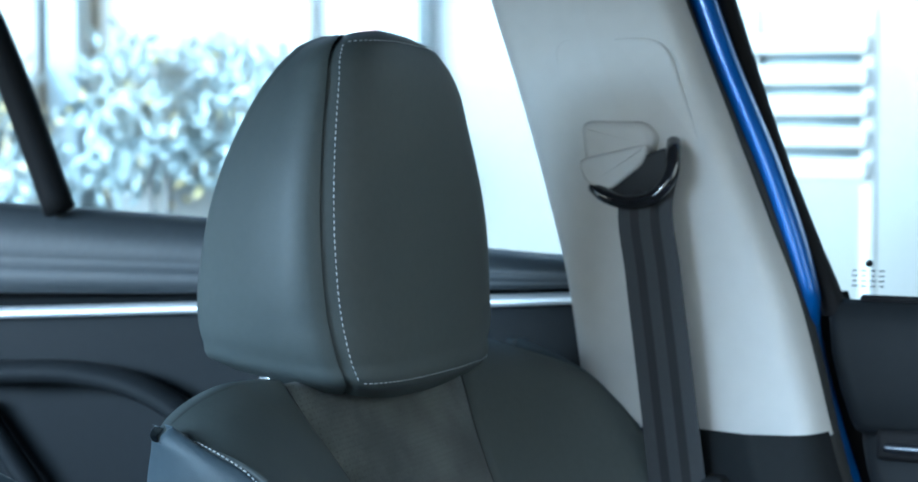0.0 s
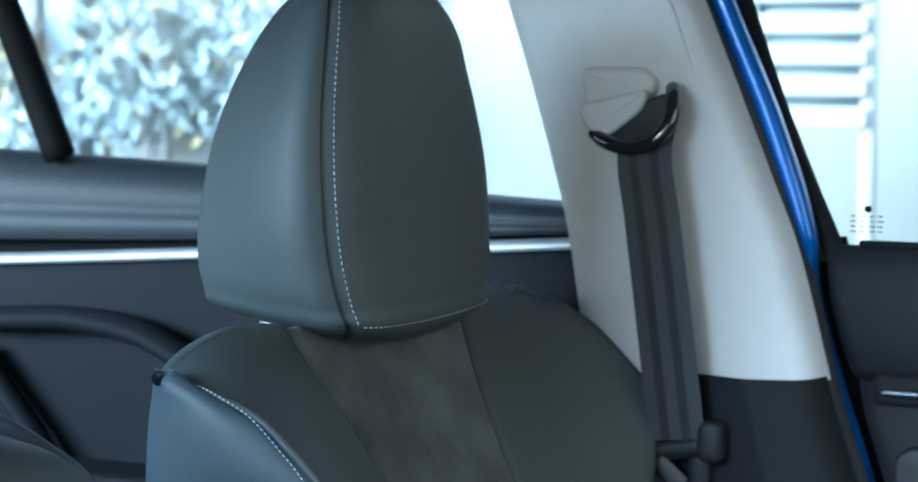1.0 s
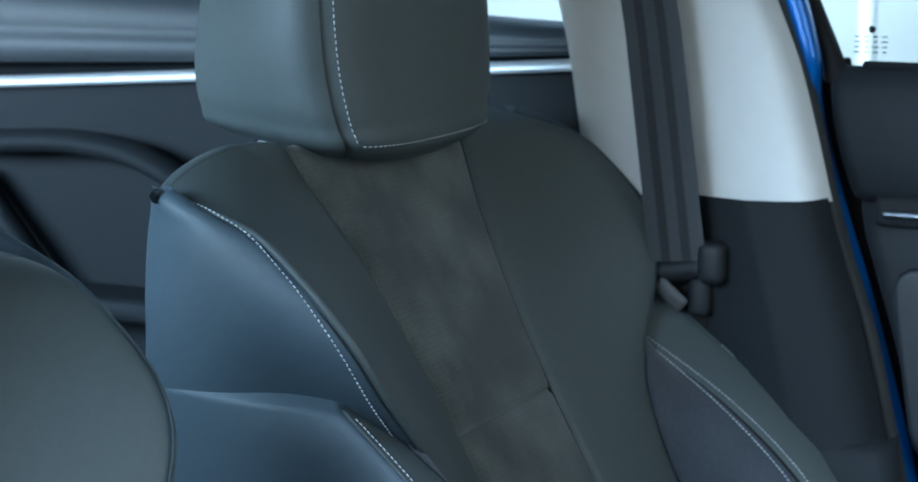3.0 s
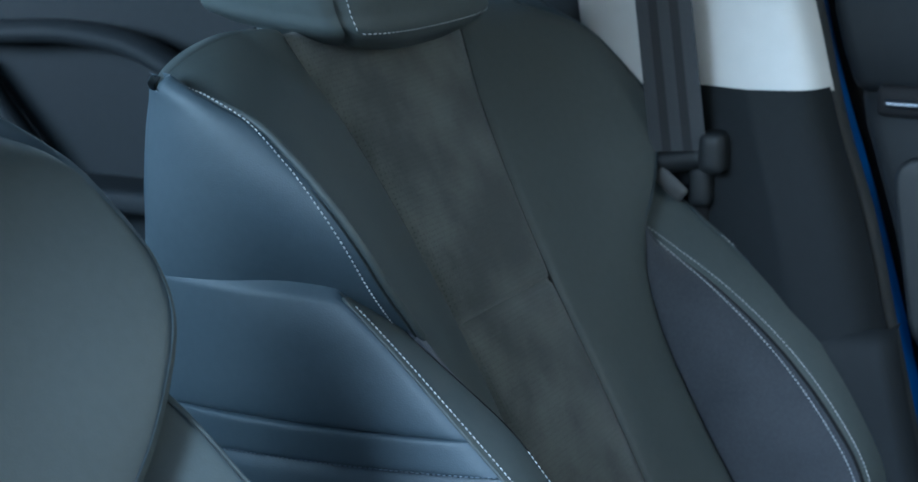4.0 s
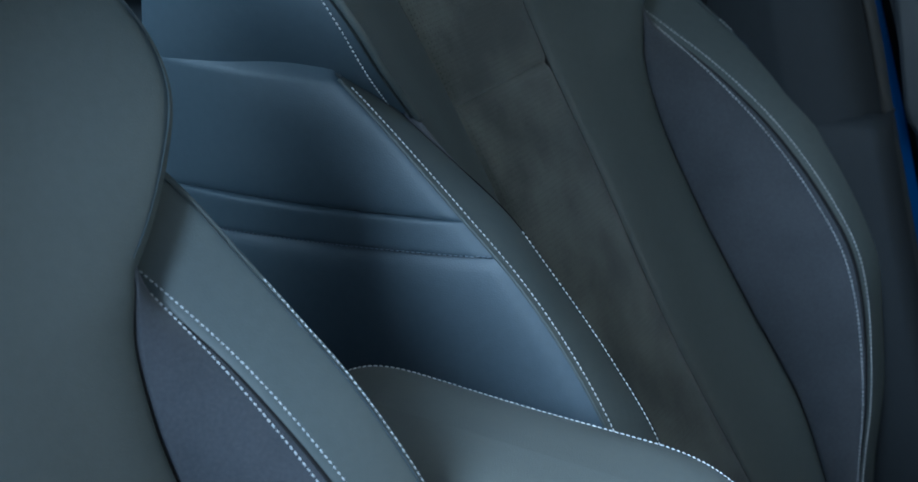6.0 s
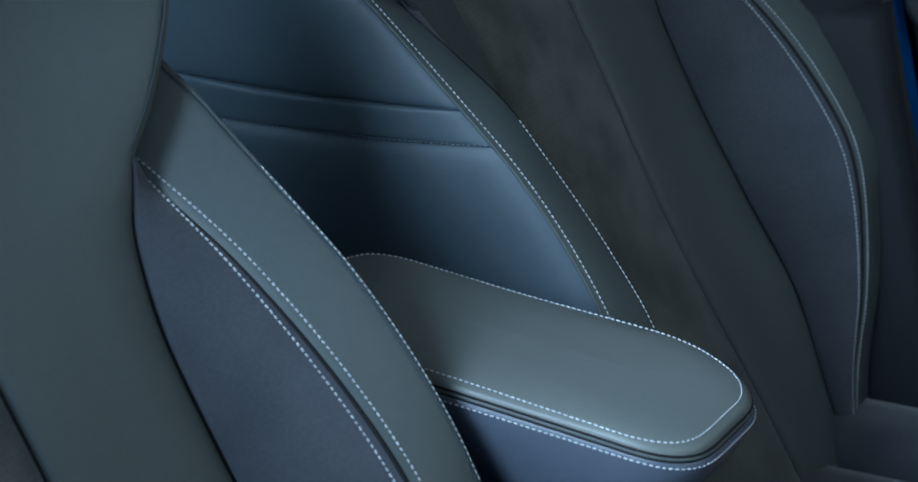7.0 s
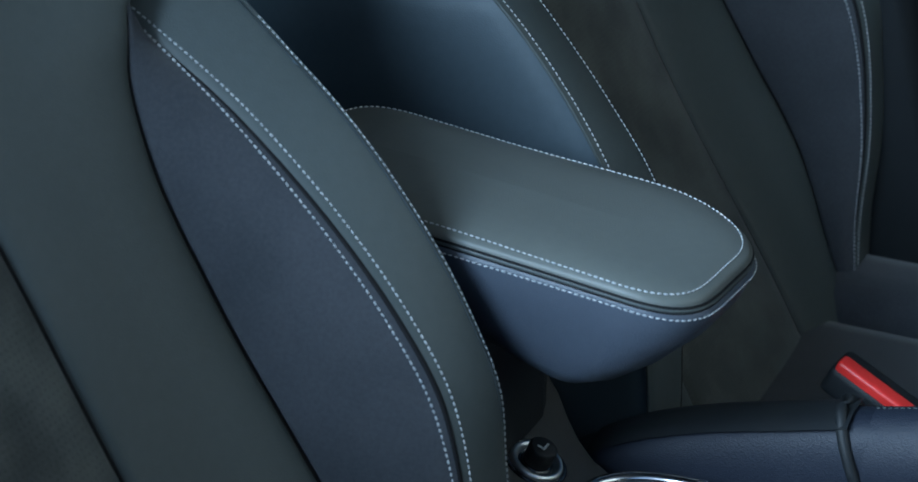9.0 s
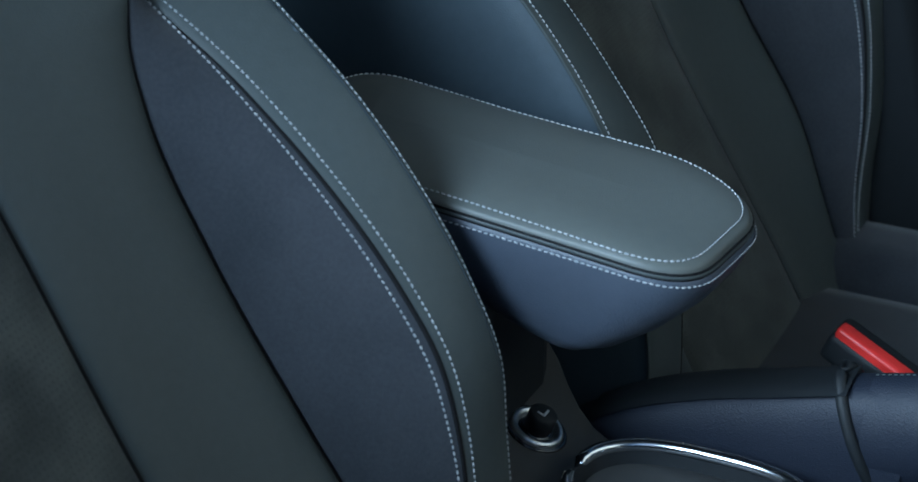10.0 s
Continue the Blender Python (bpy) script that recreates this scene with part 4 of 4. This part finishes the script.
linked("top_panel", grid_mesh("top_panel", p[:, 2:9]), CONSOLE, console, "satin grey top panel")


def tilted(x, y, z, tilt=0):
    return pose(x, y, z, 0, tilt, 0)


lighter = thing("cigarette_lighter", tilted(-0.391, 0.921, 0.634, 22) @ Matrix.Scale(0.88, 4), "black cigarette lighter knob in a chromed ring", "lighter")
part("bezel", lathe([(0.0185, -0.006), (0.0185, 0.0015), (0.0172, 0.0038), (0.0150, 0.0036), (0.0128, 0.0005), (0.0112, -0.004)], 40), ALU, lighter, "chromed bezel ring")
part("socket_ring", lathe([(0.0215, -0.006), (0.0215, 0.0006), (0.0195, 0.0012), (0.0186, -0.001)], 40), GLOSS, lighter, "gloss black socket ring")
part("collar", lathe([(0.0115, -0.006), (0.0115, 0.0015), (0.0100, 0.002)], 32), GLOSS, lighter)
part("knob", lathe([(0.0092, -0.004), (0.0098, 0.011), (0.0095, 0.0140), (0.0080, 0.0150)], 32), PLASTIC, lighter, "black grained knob")
part("mark", box((0.0016, 0.0080, 0.0004), (0.0012, 0.0, 0.0152), 0), THREAD, lighter, "pale printed mark")
part("mark", box((0.0050, 0.0016, 0.0004), (-0.0012, -0.0032, 0.0152), 0), THREAD, lighter, "pale printed mark")

holder = thing("cup_holder", pose(-0.288, 0.894, 0.630), "gloss black cup holder with a bright chromed rim", "cup holder")
ang = np.linspace(0, 2 * np.pi, 48, endpoint=False)
rim = np.stack([0.068 * np.sign(np.cos(ang)) * np.abs(np.cos(ang)) ** 0.75, 0.045 * np.sign(np.sin(ang)) * np.abs(np.sin(ang)) ** 0.8, np.full(48, 0.003)], 1)
tube("rim", rim, 0.0042, CHROME, holder, "bright chromed rim", sides=10, closed=True)
well = np.array([rim * (s, s, 1) + (0, 0, z) for s, z in ((0.97, 0.001), (0.93, -0.004), (0.90, -0.05), (0.5, -0.055), (0.02, -0.055))])
linked("well", grid_mesh("well", well, closed_u=True), PLASTIC, holder)


def hand_brake():
    h = thing("hand_brake", pose(0, 0, 0), "dark navy leather hand brake lever lying flat beside the console", "hand brake")
    c = spline([(-0.400, 0.99, 0.603), (-0.377, 0.988, 0.620), (-0.348, 0.986, 0.637), (-0.312, 0.984, 0.652), (-0.262, 0.981, 0.668), (-0.215, 0.98, 0.681), (-0.19, 0.98, 0.685)], 40)
    tall = spline([(0, 0.010), (0.3, 0.028), (0.7, 0.042), (1, 0.046)], 40)[:, 1]
    a = np.linspace(0, 2 * np.pi, 28, endpoint=False)
    sq = lambda v: np.sign(v) * np.abs(v) ** 0.7
    p = np.array([[(x, y + 0.022 * sq(np.cos(t)), z - r + r * sq(np.sin(t))) for t in a] for (x, y, z), r in zip(c, tall)])
    linked("lever_cover", grid_mesh("lever_cover", p, closed_u=True), NAVY, h)
    g = spline([(-0.214, 0.98, 0.647), (-0.12, 0.975, 0.672), (-0.03, 0.97, 0.69), (0.03, 0.97, 0.695)], 30)
    q = np.array([[(x, y + 0.023 * np.cos(t), z + 0.036 * np.sin(t)) for t in a] for x, y, z in g])
    linked("grip", grid_mesh("grip", q, closed_u=True), NAVY, h, "stitched leather grip")
    strap = np.array([[(x, y + w, z + 0.0022 - 0.004 * abs(w / 0.019) ** 3) for w in np.linspace(-0.019, 0.019, 11)] for x, y, z in c[4:-6]])
    linked("top_strap", grid_mesh("top_strap", strap), PLASTIC, h, "dark grey leather top strap")
    ring = q[0] + (-0.002, 0, 0) - (q[0][:, 2:3] - q[0][:, 2].mean()) * (0.45, 0, 0)
    tube("collar", ring, 0.0036, PLASTIC, h, "black collar", sides=8, closed=True)
    stitching("grip_stitching", np.array([[x, y, z + 0.0362] for x, y, z in g]), h, (0, 0, 1), material=LEATHER)
    return h


hand_brake()

buckle = thing("belt_buckle", pose(-0.235, 1.06, 0.648, 0, 24, -8), "black belt buckle with a red release button", "belt buckle")
part("casing", box((0.058, 0.028, 0.020), (0.002, 0, -0.003), 0.005, 3), PLASTIC, buckle)
part("button", box((0.054, 0.0115, 0.014), (0.002, -0.007, 0.005), 0.003, 3), RED, buckle, "red release button")
part("stalk", box((0.02, 0.02, 0.16), (0.0, 0, -0.09), 0.005, 2), PLASTIC, buckle)

# rear bench
bench = thing("rear_bench", pose(-1.75, 0.945, 0.32), "black rear bench seat behind the front seats", "car seat")
part("cushion", box((0.48, 1.22, 0.22), (0.35, 0, 0.12), 0.06, 4), LEATHER, bench)
part("backrest", box((0.16, 1.22, 0.66), (0.02, 0, 0.5), 0.06, 4, Matrix.Rotation(radians(-22), 4, "Y")), LEATHER, bench)

# etched marks on the front pane
mark = thing("glass_mark", pose(-0.424, 1.646, 1.1395), "small dark etched maker's mark on the pane", "glass mark")
part("dot", lathe([(0.0030, -0.0004), (0.0030, 0.0004)], 16, pose(0.0, 0, 0.0135, 90, 0, 0)), RUBBER, mark)
rnd = random.Random(3)
for row in range(4):
    for col in range(4):
        w = rnd.uniform(0.003, 0.0055)
        part("bar", box((w, 0.0006, 0.0011), (-0.012 + col * 0.0075, 0, 0.0075 - row * 0.0042), 0), WEB, mark)

# ---------------------------------------------------------------- outside
# out of view: an added wall whose warm bounce fills the seat fronts
yard = tagged(part("fill_wall", box((0.3, 15.7, 4.5), (3.4, 6.15, 2.25)), SAND), "unseen sand coloured wall added to bounce warm light into the car", "wall", kind="structure")
tagged(part("ground", box((120, 120, 0.1), (0, 0, -0.05)), PAVING, None), "pale paved ground round the car", "ground", kind="structure")
fac = thing("building", pose(0, 12.5, 0), "white rendered building with wall panels across the yard", "building", kind="structure")
part("wall", box((40, 0.4, 6), (-4, 0, 3)), WALL, fac)
for k in range(9):
    part("pilaster", box((0.18, 0.12, 6), (-14 + k * 2.3, -0.25, 3), 0.02, 1), WALL, fac)
for x, w, mat, label in ((-9.0, 0.27, STONE, "grey square post before the building"), (-6.51, 0.17, RUST, "red-brown square post before the building"), (-6.27, 0.30, STONE, "grey square post before the building")):
    ob = part("post", box((w, 0.18, 3.6), (x, 12.15, 1.8), 0.02, 2), mat)
    tagged(ob, label, "post")


def shrub(x, y, h, spread, count, seed):
    """A potted shrub: stems and many small leaves with an uneven outline."""
    r = random.Random(seed)
    t = thing("shrub", pose(x, y, 0), "leafy flowering shrub growing before the building", "shrub", "shrubs in the yard")
    for k in range(5):
        tube("stem", spline([(0, 0, 0), (r.uniform(-.1, .1), r.uniform(-.1, .1), h * 0.5), (r.uniform(-.4, .4) * spread, r.uniform(-.3, .3), h * 0.85)], 12), np.linspace(0.025, 0.006, 12), BARK, t, sides=6)
    for name, n, mat, size in (("leaves", count, HAZY_LEAF, 0.075), ("flowers", count // 9, PETAL, 0.06)):
        verts, faces = [], []
        hubs = [(r.gauss(0, spread * 0.45), r.gauss(0, 0.25), h * r.uniform(0.35, 1.0)) for _ in range(22)]
        for k in range(n):
            hx, hy, hz = hubs[k % len(hubs)]
            c = Vector((hx + r.gauss(0, 0.12), hy + r.gauss(0, 0.12), hz + r.gauss(0, 0.11)))
            m = Euler((r.uniform(0, 6), r.uniform(0, 6), r.uniform(0, 6))).to_matrix()
            s = size * r.uniform(0.6, 1.3)
            b = len(verts)
            for q in ((-1, 0, 0), (0, -0.45, 0.1), (1, 0, 0), (0, 0.45, 0.1)):
                verts.append(tuple(c + m @ (Vector(q) * s)))
            faces.append((b, b + 1, b + 2, b + 3))
        mesh = bpy.data.meshes.new(name)
        mesh.from_pydata(verts, [], faces)
        ob = linked(name, mesh, mat, t, smooth=False)
        ob["kind"] = "stuff"


shrub(-7.95, 11.85, 1.60, 1.1, 900, 1)
shrub(-6.85, 11.9, 1.48, 0.85, 700, 2)
shrub(-9.3, 11.85, 1.55, 1.0, 700, 5)
rack = thing("slatted_bench", pose(-2.9, 10.0, 0), "white slatted bench standing in the yard", "bench")
for k in range(5):
    part("slat", box((0.62, 0.05, 0.10), (0, 0, 0.95 + k * 0.155), 0.015, 2), WALL, rack)
for s in (-1, 1):
    part("upright", box((0.07, 0.07, 1.75), (s * 0.30, 0.06, 0.875), 0.01, 1), WALL, rack)
part("backing", box((0.56, 0.02, 0.7), (0, 0.10, 1.28), 0), STONE, rack)
